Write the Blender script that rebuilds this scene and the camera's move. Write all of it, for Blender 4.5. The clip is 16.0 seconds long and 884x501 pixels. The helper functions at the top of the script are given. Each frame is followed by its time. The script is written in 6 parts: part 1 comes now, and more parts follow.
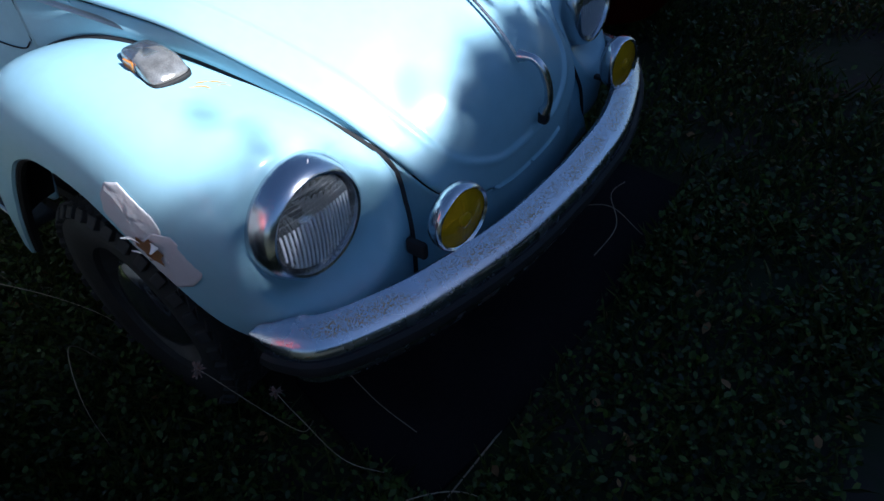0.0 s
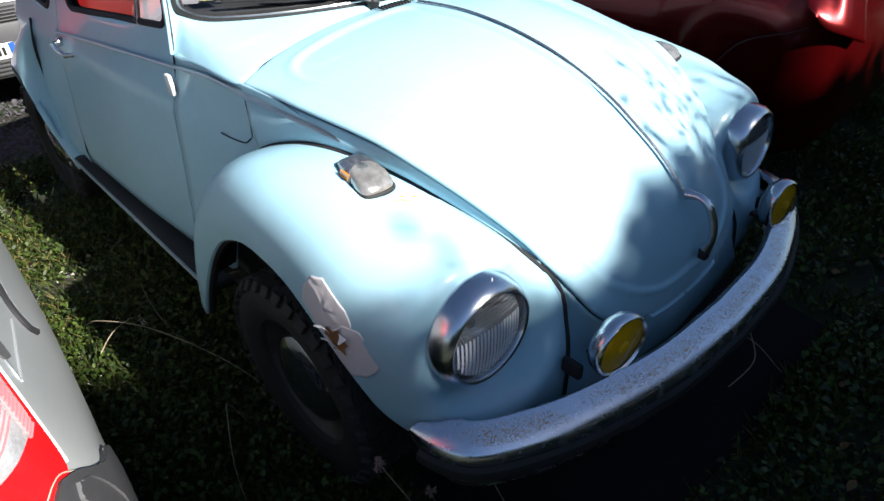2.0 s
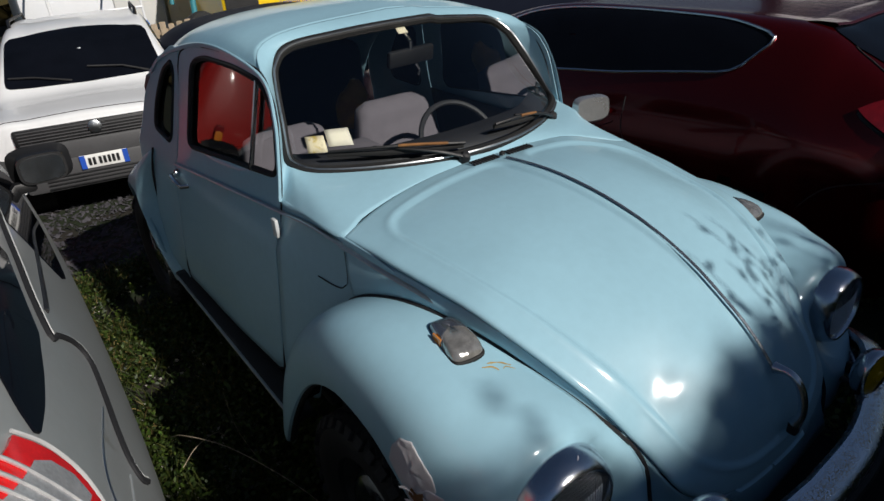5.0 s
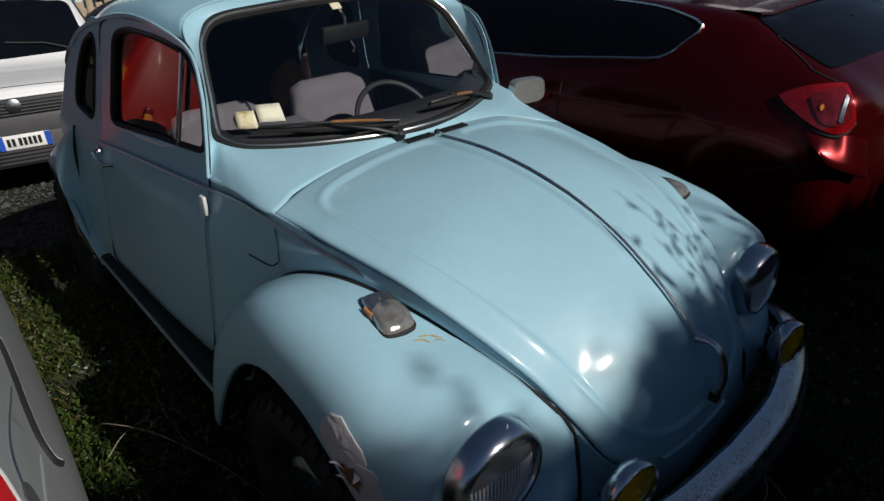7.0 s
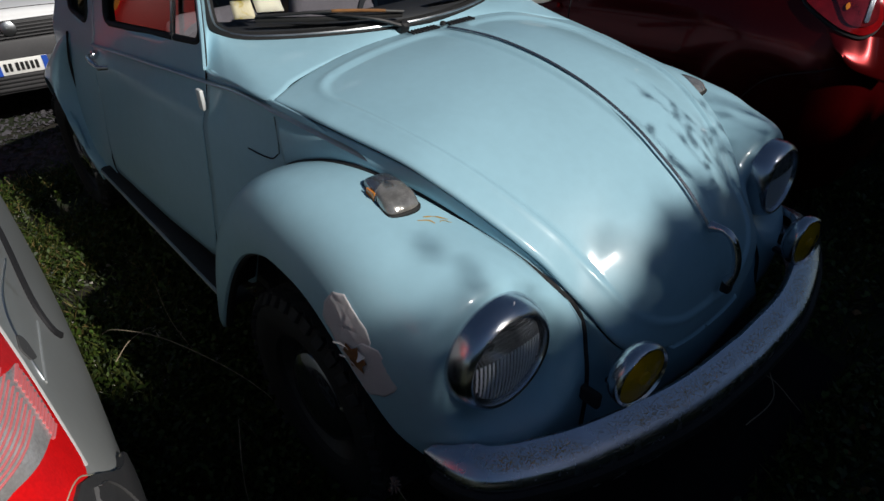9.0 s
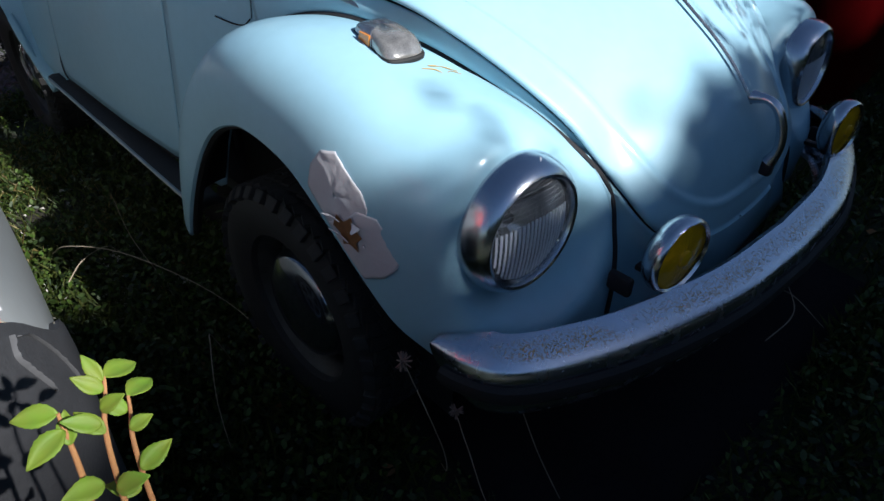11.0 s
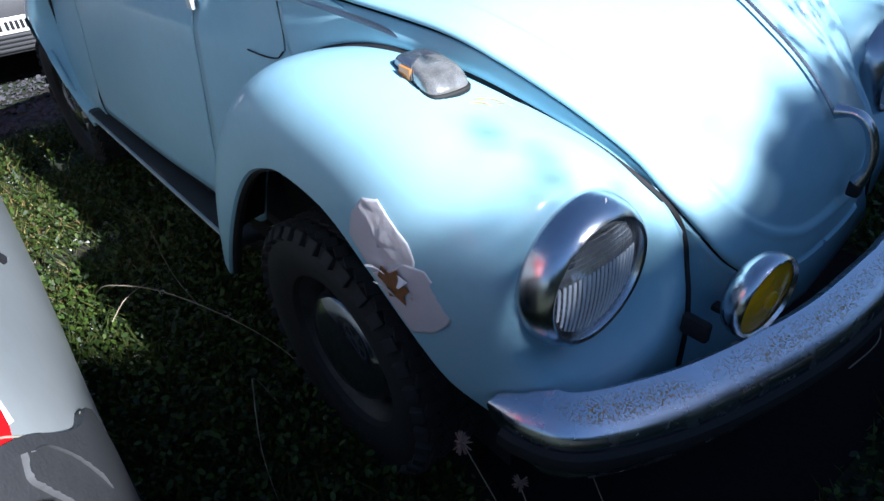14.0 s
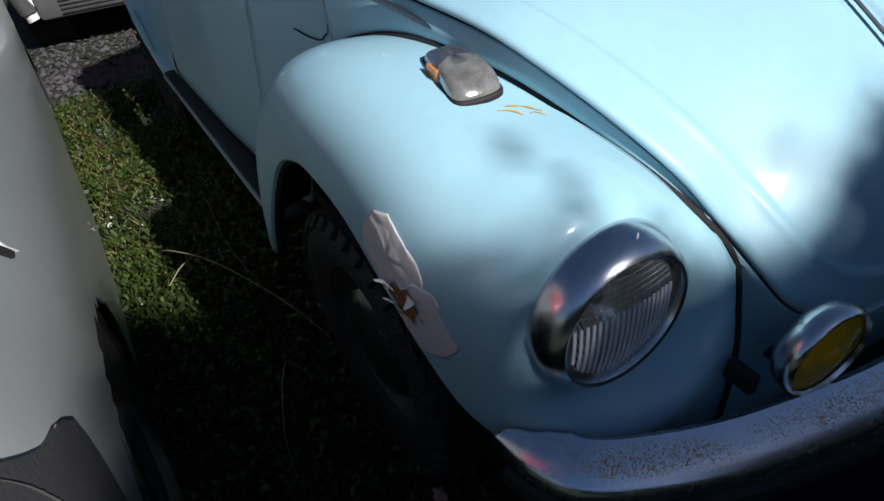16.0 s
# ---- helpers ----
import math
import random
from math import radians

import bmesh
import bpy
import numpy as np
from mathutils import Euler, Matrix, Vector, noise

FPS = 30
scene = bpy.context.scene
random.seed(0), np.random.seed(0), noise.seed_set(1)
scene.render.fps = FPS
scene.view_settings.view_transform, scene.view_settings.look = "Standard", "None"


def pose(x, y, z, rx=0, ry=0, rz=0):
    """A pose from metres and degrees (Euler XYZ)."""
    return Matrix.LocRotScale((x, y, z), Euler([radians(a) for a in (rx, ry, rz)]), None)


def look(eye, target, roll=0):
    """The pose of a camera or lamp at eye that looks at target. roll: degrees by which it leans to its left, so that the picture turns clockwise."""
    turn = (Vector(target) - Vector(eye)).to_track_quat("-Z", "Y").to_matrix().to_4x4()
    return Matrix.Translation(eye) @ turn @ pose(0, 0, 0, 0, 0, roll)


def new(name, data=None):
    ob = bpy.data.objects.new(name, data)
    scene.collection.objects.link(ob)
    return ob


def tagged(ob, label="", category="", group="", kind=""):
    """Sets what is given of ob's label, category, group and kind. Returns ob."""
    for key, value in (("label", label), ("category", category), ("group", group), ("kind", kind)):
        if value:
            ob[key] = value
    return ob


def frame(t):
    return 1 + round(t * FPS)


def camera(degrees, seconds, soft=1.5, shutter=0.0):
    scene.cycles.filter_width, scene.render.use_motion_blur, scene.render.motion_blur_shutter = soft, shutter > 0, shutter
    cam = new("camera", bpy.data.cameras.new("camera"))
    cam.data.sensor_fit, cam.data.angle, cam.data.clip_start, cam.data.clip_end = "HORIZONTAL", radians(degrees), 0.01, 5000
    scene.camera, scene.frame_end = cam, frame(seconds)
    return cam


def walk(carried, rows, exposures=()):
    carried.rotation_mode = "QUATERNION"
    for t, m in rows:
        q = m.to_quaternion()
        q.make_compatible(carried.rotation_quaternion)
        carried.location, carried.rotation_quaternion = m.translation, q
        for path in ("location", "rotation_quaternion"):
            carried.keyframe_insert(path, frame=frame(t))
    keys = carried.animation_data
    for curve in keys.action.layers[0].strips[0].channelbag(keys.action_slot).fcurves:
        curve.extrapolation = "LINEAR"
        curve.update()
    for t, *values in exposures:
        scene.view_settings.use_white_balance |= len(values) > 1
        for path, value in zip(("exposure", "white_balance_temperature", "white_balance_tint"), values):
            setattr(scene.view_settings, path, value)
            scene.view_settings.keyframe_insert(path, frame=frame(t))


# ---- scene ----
cam = camera(68.8, 16.0)
PATH = [
    (0, (-1.132, -1.212, 1.426), (0.0, -0.312, 0.044), -3.6),
    (0.5, (-1.213, -1.182, 1.443), (-0.125, -0.171, 0.104), -2.2),
    (1, (-1.243, -1.15, 1.463), (-0.17, -0.065, 0.17), -3.4),
    (1.5, (-1.244, -1.122, 1.504), (-0.168, 0.016, 0.261), -2.7),
    (2, (-1.24, -1.106, 1.544), (-0.17, 0.095, 0.356), -2.6),
    (2.5, (-1.24, -1.095, 1.6), (-0.133, 0.157, 0.501), -1.4),
    (3, (-1.253, -1.081, 1.625), (-0.169, 0.213, 0.552), -1.4),
    (3.5, (-1.252, -1.067, 1.643), (-0.192, 0.262, 0.591), -1.0),
    (4, (-1.257, -1.055, 1.679), (-0.242, 0.335, 0.66), -2.5),
    (4.2, (-1.258, -1.053, 1.688), (-0.249, 0.356, 0.689), -2.8),
    (6.3, (-1.237, -1.042, 1.734), (-0.128, 0.358, 0.832), -1.1),
    (6.5, (-1.232, -1.052, 1.724), (-0.096, 0.32, 0.814), -1.0),
    (7, (-1.242, -1.072, 1.676), (-0.091, 0.239, 0.698), -0.5),
    (7.5, (-1.246, -1.085, 1.642), (-0.108, 0.218, 0.639), -0.9),
    (8, (-1.255, -1.095, 1.595), (-0.147, 0.202, 0.55), -1.9),
    (8.5, (-1.262, -1.099, 1.561), (-0.172, 0.187, 0.485), -0.8),
    (9, (-1.261, -1.096, 1.537), (-0.185, 0.163, 0.416), -0.9),
    (9.5, (-1.266, -1.091, 1.504), (-0.194, 0.132, 0.339), -0.8),
    (10, (-1.275, -1.087, 1.419), (-0.178, 0.1, 0.242), -0.4),
    (10.2, (-1.275, -1.073, 1.382), (-0.16, 0.098, 0.205), 0.8),
    (12.3, (-1.242, -0.944, 1.195), (-0.206, 0.241, -0.039), -3.0),
    (12.5, (-1.234, -0.936, 1.206), (-0.204, 0.26, -0.022), -4.0),
    (13, (-1.211, -0.907, 1.23), (-0.191, 0.312, 0.016), -3.6),
    (13.5, (-1.205, -0.899, 1.246), (-0.186, 0.345, 0.057), -3.4),
    (14, (-1.203, -0.91, 1.27), (-0.193, 0.342, 0.083), -3.9),
    (14.5, (-1.197, -0.92, 1.296), (-0.161, 0.283, 0.081), -2.5),
    (15, (-1.196, -0.912, 1.31), (-0.182, 0.251, 0.037), -3.0),
    (15.5, (-1.116, -0.893, 1.308), (-0.27, 0.405, 0.043), -4.0),
    (16, (-1.05, -0.883, 1.287), (-0.308, 0.471, 0.015), -6.0),
]
EXPOSURE = [(0, 1.3, 5500, 10), (1, 1.72, 5600, 10), (1.5, 1.72, 6000, 10), (2, 1.6, 6400, 10), (2.5, 1.1, 6300, 10), (3, 0.6, 6700, 10), (3.5, 0.25, 6600, 10), (4, 0.05, 6500, 10), (6.3, -0.27, 6500, 10), (7, -0.27, 6500, 10), (8, -0.22, 6500, 10), (9, -0.2, 6500, 10), (9.5, -0.15, 6500, 10), (10, 0.0, 6400, 10), (12.3, 1.95, 5500, 10), (13, 2.0, 5500, 10), (14, 1.6, 5500, 10), (15, 1.08, 5700, 10), (16, 0.52, 6200, 10)]
walk(cam, [(t, look(eye, target, roll)) for t, eye, target, roll in PATH], EXPOSURE)

# ---- light ----
SUN_TO = Vector((0.17, -0.793, 0.58)).normalized()
world = bpy.data.worlds.new("sky")
scene.world = world
world.use_nodes = True
wn = world.node_tree.nodes
sky = wn.new("ShaderNodeTexSky")
sky.sky_type = 'NISHITA'
sky.sun_disc = False
sky.dust_density = 0.3
sky.ozone_density = 3.0
sky.sun_elevation = math.asin(SUN_TO.z)
sky.sun_rotation = math.atan2(SUN_TO.x, SUN_TO.y)
world.node_tree.links.new(sky.outputs[0], wn["Background"].inputs[0])
wn["Background"].inputs[1].default_value = 0.038
sun = new("sun", bpy.data.lights.new("sun", 'SUN'))
sun.data.energy = 5.0
sun.data.angle = radians(0.8)
sun.data.color = (1.0, 0.95, 0.88)
sun.matrix_world = look(SUN_TO * 30, (0, 0, 0))


# ---- materials ----
def mat(name, col, rough=0.5, metal=0.0, var=0.12, scale=6.0, bump=0.0, bscale=80.0, coat=0.0, second=None, amount=0.0,
        sscale=9.0, trans=0.0, spec=0.5, ior=1.45):
    """Procedural surface: base colour varied at two scales, an optional second colour in patches, fine relief."""
    m = bpy.data.materials.new(name)
    m.use_nodes = True
    t = m.node_tree
    N, L = t.nodes, t.links
    b = N["Principled BSDF"]
    tc = N.new("ShaderNodeTexCoord")
    n1 = N.new("ShaderNodeTexNoise")
    n1.inputs["Scale"].default_value = scale
    n1.inputs["Detail"].default_value = 6
    n2 = N.new("ShaderNodeTexNoise")
    n2.inputs["Scale"].default_value = scale * 13
    n2.inputs["Detail"].default_value = 3
    for n in (n1, n2):
        L.new(tc.outputs["Object"], n.inputs["Vector"])
    mix = N.new("ShaderNodeMath")
    mix.operation = 'MULTIPLY_ADD'
    mix.inputs[1].default_value = 0.35
    L.new(n2.outputs["Fac"], mix.inputs[0])
    sc = N.new("ShaderNodeMath")
    sc.operation = 'MULTIPLY'
    sc.inputs[1].default_value = 0.65
    L.new(n1.outputs["Fac"], sc.inputs[0])
    L.new(sc.outputs[0], mix.inputs[2])
    ramp = N.new("ShaderNodeValToRGB")
    e = ramp.color_ramp.elements
    e[0].position, e[1].position = 0.3, 0.7
    e[0].color = (*[max(0.0, c * (1 - var)) for c in col], 1)
    e[1].color = (*[min(1.0, c * (1 + var)) for c in col], 1)
    L.new(mix.outputs[0], ramp.inputs[0])
    out = ramp.outputs[0]
    if second:
        n3 = N.new("ShaderNodeTexNoise")
        n3.inputs["Scale"].default_value = sscale
        n3.inputs["Detail"].default_value = 8
        n3.inputs["Roughness"].default_value = 0.65
        L.new(tc.outputs["Object"], n3.inputs["Vector"])
        r3 = N.new("ShaderNodeValToRGB")
        r3.color_ramp.elements[0].position = 0.68 - 0.3 * amount
        r3.color_ramp.elements[1].position = 0.76 - 0.3 * amount
        L.new(n3.outputs["Fac"], r3.inputs[0])
        mx = N.new("ShaderNodeMix")
        mx.data_type = 'RGBA'
        L.new(r3.outputs[0], mx.inputs[0])
        L.new(out, mx.inputs[6])
        mx.inputs[7].default_value = (*second, 1)
        out = mx.outputs[2]
        if metal > 0.5:
            inv = N.new("ShaderNodeMath")
            inv.operation = 'MULTIPLY_ADD'
            inv.inputs[1].default_value, inv.inputs[2].default_value = -metal, metal
            L.new(r3.outputs[0], inv.inputs[0])
            L.new(inv.outputs[0], b.inputs["Metallic"])
    L.new(out, b.inputs["Base Color"])
    rr = N.new("ShaderNodeMath")
    rr.operation = 'MULTIPLY_ADD'
    rr.inputs[1].default_value = 0.35 * rough
    rr.inputs[2].default_value = 0.82 * rough
    L.new(n1.outputs["Fac"], rr.inputs[0])
    L.new(rr.outputs[0], b.inputs["Roughness"])
    if not (second and metal > 0.5):
        b.inputs["Metallic"].default_value = metal
    b.inputs["Coat Weight"].default_value = coat
    b.inputs["Coat Roughness"].default_value = 0.06
    b.inputs["Transmission Weight"].default_value = trans
    b.inputs["Specular IOR Level"].default_value = spec
    b.inputs["IOR"].default_value = ior
    if bump:
        n4 = N.new("ShaderNodeTexNoise")
        n4.inputs["Scale"].default_value = bscale
        n4.inputs["Detail"].default_value = 5
        L.new(tc.outputs["Object"], n4.inputs["Vector"])
        bp = N.new("ShaderNodeBump")
        bp.inputs["Strength"].default_value = bump
        bp.inputs["Distance"].default_value = 0.004
        L.new(n4.outputs["Fac"], bp.inputs["Height"])
        L.new(bp.outputs[0], b.inputs["Normal"])
    return m


def pane_mat(name, tint, rough=0.0, clear=0.9):
    """Thin glass: mostly clear, with a reflection that grows at grazing angles."""
    m = bpy.data.materials.new(name)
    m.use_nodes = True
    N, L = m.node_tree.nodes, m.node_tree.links
    N.remove(N["Principled BSDF"])
    tr, gl, mx, fr = N.new("ShaderNodeBsdfTransparent"), N.new("ShaderNodeBsdfGlossy"), N.new("ShaderNodeMixShader"), N.new("ShaderNodeFresnel")
    tr.inputs[0].default_value = (*[c * clear for c in tint], 1)
    gl.inputs["Roughness"].default_value = rough
    fr.inputs[0].default_value = 1.75
    L.new(fr.outputs[0], mx.inputs[0])
    L.new(tr.outputs[0], mx.inputs[1])
    L.new(gl.outputs[0], mx.inputs[2])
    L.new(mx.outputs[0], N["Material Output"].inputs[0])
    return m


PAINT = mat("pale_blue_paint", (0.288, 0.482, 0.575), 0.44, var=0.06, scale=3, spec=0.3, coat=0.46, bump=0.02, bscale=300)
PAINT.node_tree.nodes["Principled BSDF"].inputs["Coat Roughness"].default_value = 0.10
GROOVE = mat("shadow_gap_rubber", (0.012, 0.012, 0.014), 0.8)
BEAD = mat("wing_bead", (0.10, 0.16, 0.18), 0.5)
CHROME = mat("chrome", (0.62, 0.64, 0.68), 0.22, 1.0, var=0.06, scale=20)
CHROME_OLD = mat("pitted_chrome", (0.66, 0.69, 0.76), 0.27, 1.0, var=0.05, scale=25, second=(0.50, 0.28, 0.06), amount=0.64, sscale=300)
# rust gathers in clouds: the speckles are masked by a broad noise
_n, _l = CHROME_OLD.node_tree.nodes, CHROME_OLD.node_tree.links
_mask, _mr, _mul, _tc = _n.new("ShaderNodeTexNoise"), _n.new("ShaderNodeValToRGB"), _n.new("ShaderNodeMath"), _n["Texture Coordinate"]
_mask.inputs["Scale"].default_value = 7.0
_mask.inputs["Detail"].default_value = 4
_mr.color_ramp.elements[0].position, _mr.color_ramp.elements[1].position = .34, .54
_mul.operation = 'MULTIPLY'
_l.new(_tc.outputs["Object"], _mask.inputs["Vector"])
_l.new(_mask.outputs["Fac"], _mr.inputs[0])
_spk = _n["Mix"].inputs[0].links[0].from_socket
# it sits where water stands, along the blade's upper ridge
_xyz, _edge, _ridge = _n.new("ShaderNodeSeparateXYZ"), _n.new("ShaderNodeMapRange"), _n.new("ShaderNodeMath")
_edge.interpolation_type = 'SMOOTHSTEP'
_edge.inputs["From Min"].default_value, _edge.inputs["From Max"].default_value = .500, .509
_edge.inputs["To Min"].default_value = .05
_fall = _n.new("ShaderNodeMapRange")
_fall.inputs["From Min"].default_value, _fall.inputs["From Max"].default_value = .515, .523
_fall.inputs["To Min"].default_value, _fall.inputs["To Max"].default_value = 1.0, .12
_l.new(_xyz.outputs["Z"], _fall.inputs["Value"])
_ridge.operation = 'MULTIPLY'
_l.new(_tc.outputs["Object"], _xyz.inputs[0])
_l.new(_xyz.outputs["Z"], _edge.inputs["Value"])
_band = _n.new("ShaderNodeMath")
_band.operation = 'MULTIPLY'
_l.new(_edge.outputs[0], _band.inputs[0])
_l.new(_fall.outputs[0], _band.inputs[1])
_l.new(_band.outputs[0], _ridge.inputs[0])
_l.new(_mr.outputs[0], _ridge.inputs[1])
_l.new(_ridge.outputs[0], _mul.inputs[0])
_l.new(_spk, _mul.inputs[1])
_l.new(_mul.outputs[0], _n["Mix"].inputs[0])
for _q in list(_spk.links):
    if _q.to_node.type == 'MATH' and _q.to_node != _mul:
        _l.new(_mul.outputs[0], _q.to_socket)
ALU = mat("dull_aluminium_trim", (0.42, 0.44, 0.46), 0.35, 1.0, var=0.15, scale=18)
REFLECT = mat("aged_reflector", (0.92, 0.95, 0.98), 0.09, 1.0, var=0.1, scale=12)
RUBBER = mat("black_rubber", (0.010, 0.010, 0.010), 0.75, var=0.3, scale=12, bump=0.2)
TYRE = mat("tyre_rubber", (0.020, 0.020, 0.020), 0.75, var=0.35, scale=10, bump=0.3)
BLACK = mat("black_plastic", (0.012, 0.012, 0.013), 0.5, var=0.3, bump=0.15)
GLASS = pane_mat("window_glass", (0.86, 0.90, 0.90))
# a small white diffuse share stands in for sky light in the lens
LENSGLASS = pane_mat("sky_paled_lamp_glass", (0.93, 0.95, 0.97), 0.05, 0.95)
_n, _l = LENSGLASS.node_tree.nodes, LENSGLASS.node_tree.links
_d, _m = _n.new("ShaderNodeBsdfDiffuse"), _n.new("ShaderNodeMixShader")
_d.inputs[0].default_value = (0.62, 0.66, 0.72, 1)
_m.inputs[0].default_value = 0.07
_l.new(_n["Mix Shader"].outputs[0], _m.inputs[1])
_l.new(_d.outputs[0], _m.inputs[2])
_l.new(_m.outputs[0], _n["Material Output"].inputs[0])
# glass ribs coloured pale to imitate sky reflected in the lower lens
FLUTE = pane_mat("sky_pale_glass_rib", (0.92, 0.95, 1.0), 0.08, 0.95)
_n, _l = FLUTE.node_tree.nodes, FLUTE.node_tree.links
_d, _m = _n.new("ShaderNodeBsdfDiffuse"), _n.new("ShaderNodeMixShader")
_d.inputs[0].default_value = (0.86, 0.91, 0.97, 1)
_m.inputs[0].default_value = 0.75
_l.new(_n["Mix Shader"].outputs[0], _m.inputs[1])
_l.new(_d.outputs[0], _m.inputs[2])
_l.new(_m.outputs[0], _n["Material Output"].inputs[0])
YELLOW = mat("yellow_lens_glass", (0.55, 0.31, 0.006), 0.07, var=0.15, scale=30, coat=0.6)
AMBER = mat("amber_lens", (0.75, 0.25, 0.03), 0.2, coat=0.5)
CLEAR = mat("milky_lens", (0.34, 0.33, 0.31), 0.10, 0.6, var=0.5, scale=34, coat=1.0, bump=0.22, bscale=70)
ZINC = mat("satin_zinc", (0.36, 0.37, 0.39), 0.26, 0.9, var=0.15, scale=30)
HUB = mat("dull_dark_hub_metal", (0.26, 0.28, 0.30), 0.14, 0.9, var=0.3, scale=14)
ARCHBLACK = mat("black_arch_lining", (0.008, 0.008, 0.008), 0.9, bump=0.4)
TAPE = mat("peeling_grey_tape", (0.50, 0.48, 0.50), 0.55, var=0.06, scale=25, bump=0.3, bscale=60)
RUST = mat("rust", (0.20, 0.09, 0.03), 0.9, var=0.4, scale=40, bump=0.4)
STEEL = mat("dark_wheel_steel", (0.06, 0.06, 0.06), 0.5, 0.4, var=0.4, scale=20, bump=0.2)
FABRIC = mat("mauve_grey_seat_fabric", (0.15, 0.135, 0.155), 0.95, var=0.15, scale=14, bump=0.5, bscale=150)
VINYL = mat("black_vinyl", (0.025, 0.025, 0.028), 0.55, var=0.2, bump=0.2)
PAPER = mat("old_paper", (0.75, 0.68, 0.50), 0.9, var=0.1, second=(0.55, 0.42, 0.10), amount=0.5, sscale=25)
GREY = mat("silver_grey_paint", (0.40, 0.415, 0.41), 0.34, 0.3, var=0.06, scale=4, coat=0.4, second=(0.31, 0.31, 0.29), amount=0.1, sscale=5)
BUMPER = mat("grey_bumper_plastic", (0.032, 0.032, 0.034), 0.6, var=0.2, scale=8, bump=0.2, bscale=200)
RED = mat("dark_red_metallic_paint", (0.095, 0.002, 0.003), 0.23, 0.75, var=0.08, scale=4, coat=0.3)
WHITE = mat("white_paint", (0.72, 0.73, 0.74), 0.35, var=0.04, scale=3, coat=0.4)
REDLENS = mat("red_lamp_lens", (0.68, 0.008, 0.010), 0.22, var=0.22, scale=16, coat=0.5, bump=0.10, bscale=240, spec=0.25)
WHITELENS = mat("clear_ribbed_lens", (0.60, 0.58, 0.58), 0.16, 0.55, var=0.35, scale=14, coat=0.8, bump=0.22, bscale=260)
DARKGLASS = mat("dark_car_glass", (0.004, 0.005, 0.008), 0.04, spec=0.1, var=0.2)
EARTH = mat("dark_earth_and_moss", (0.020, 0.017, 0.012), 0.95, var=0.45, scale=3, bump=1.0, bscale=25, second=(0.012, 0.020, 0.005), amount=0.8, sscale=2.5)


# ---- mesh helpers ----
def spl(pts, n):
    """n points evenly in parameter along a Catmull-Rom curve through pts."""
    P = np.array(pts, float)
    P = np.vstack([2 * P[0] - P[1], P, 2 * P[-1] - P[-2]])
    u = np.linspace(0, len(pts) - 1 - 1e-9, n)
    i = u.astype(int)
    f = (u - i)[:, None]
    a, b, c, d = P[i], P[i + 1], P[i + 2], P[i + 3]
    return 0.5 * (2 * b + (c - a) * f + (2 * a - 5 * b + 4 * c - d) * f ** 2 + (3 * b - a - 3 * c + d) * f ** 3)


def even(P, n, closed=False):
    """n points evenly by length along a polyline."""
    P = np.array(P, float)
    if closed:
        P = np.vstack([P, P[:1]])
    s = np.r_[0, np.cumsum(np.linalg.norm(np.diff(P, axis=0), axis=1))]
    u = np.linspace(0, s[-1], n + 1)[:-1] if closed else np.linspace(0, s[-1], n)
    return np.stack([np.interp(u, s, P[:, k]) for k in range(P.shape[1])], 1)


def grid(P, cu=False, cv=False, flip=False):
    """Faces over an array of points (n, m, 3)."""
    n, m = P.shape[:2]
    V = [tuple(p) for p in P.reshape(-1, 3)]
    F = []
    for i in range(n if cu else n - 1):
        for j in range(m if cv else m - 1):
            q = (i * m + j, ((i + 1) % n) * m + j, ((i + 1) % n) * m + (j + 1) % m, i * m + (j + 1) % m)
            F.append(q[::-1] if flip else q)
    return V, F


def join(*parts):
    V, F = [], []
    for v, f in parts:
        k = len(V)
        V += list(v)
        F += [tuple(i + k for i in q) for q in f]
    return V, F


def moved(vf, m):
    return [tuple(m @ Vector(v)) for v in vf[0]], vf[1]


def tube(path, r, n=8, caps=True, flat=1.0):
    """A round bar along a path; r may be a list; flat squashes it across its binormal."""
    P = np.array(path, float)
    R = np.broadcast_to(np.array(r, float), (len(P),))
    T = np.gradient(P, axis=0)
    T /= np.linalg.norm(T, axis=1)[:, None] + 1e-12
    up = np.array([0, 0, 1.0]) if abs(T[0][2]) < 0.9 else np.array([1.0, 0, 0])
    rows = []
    a = np.cross(T[0], up)
    for p, t, q in zip(P, T, R):
        a = a - t * (a @ t)
        a /= np.linalg.norm(a) + 1e-12
        b = np.cross(t, a)
        w = np.linspace(0, 2 * np.pi, n, endpoint=False)
        rows.append(p + q * (np.cos(w)[:, None] * a + flat * np.sin(w)[:, None] * b))
    V, F = grid(np.array(rows), cv=True)
    if caps:
        F.append(tuple(range(n))[::-1])
        F.append(tuple((len(P) - 1) * n + i for i in range(n)))
    return V, F


def lathe(prof, n=40, m=None):
    """Turns (radius, height) points round z, then moves them by m."""
    w = np.linspace(0, 2 * np.pi, n, endpoint=False)
    P = np.array([[(r * math.cos(a), r * math.sin(a), h) for a in w] for r, h in prof])
    vf = grid(P, cv=True, flip=True)
    return moved(vf, m) if m else vf


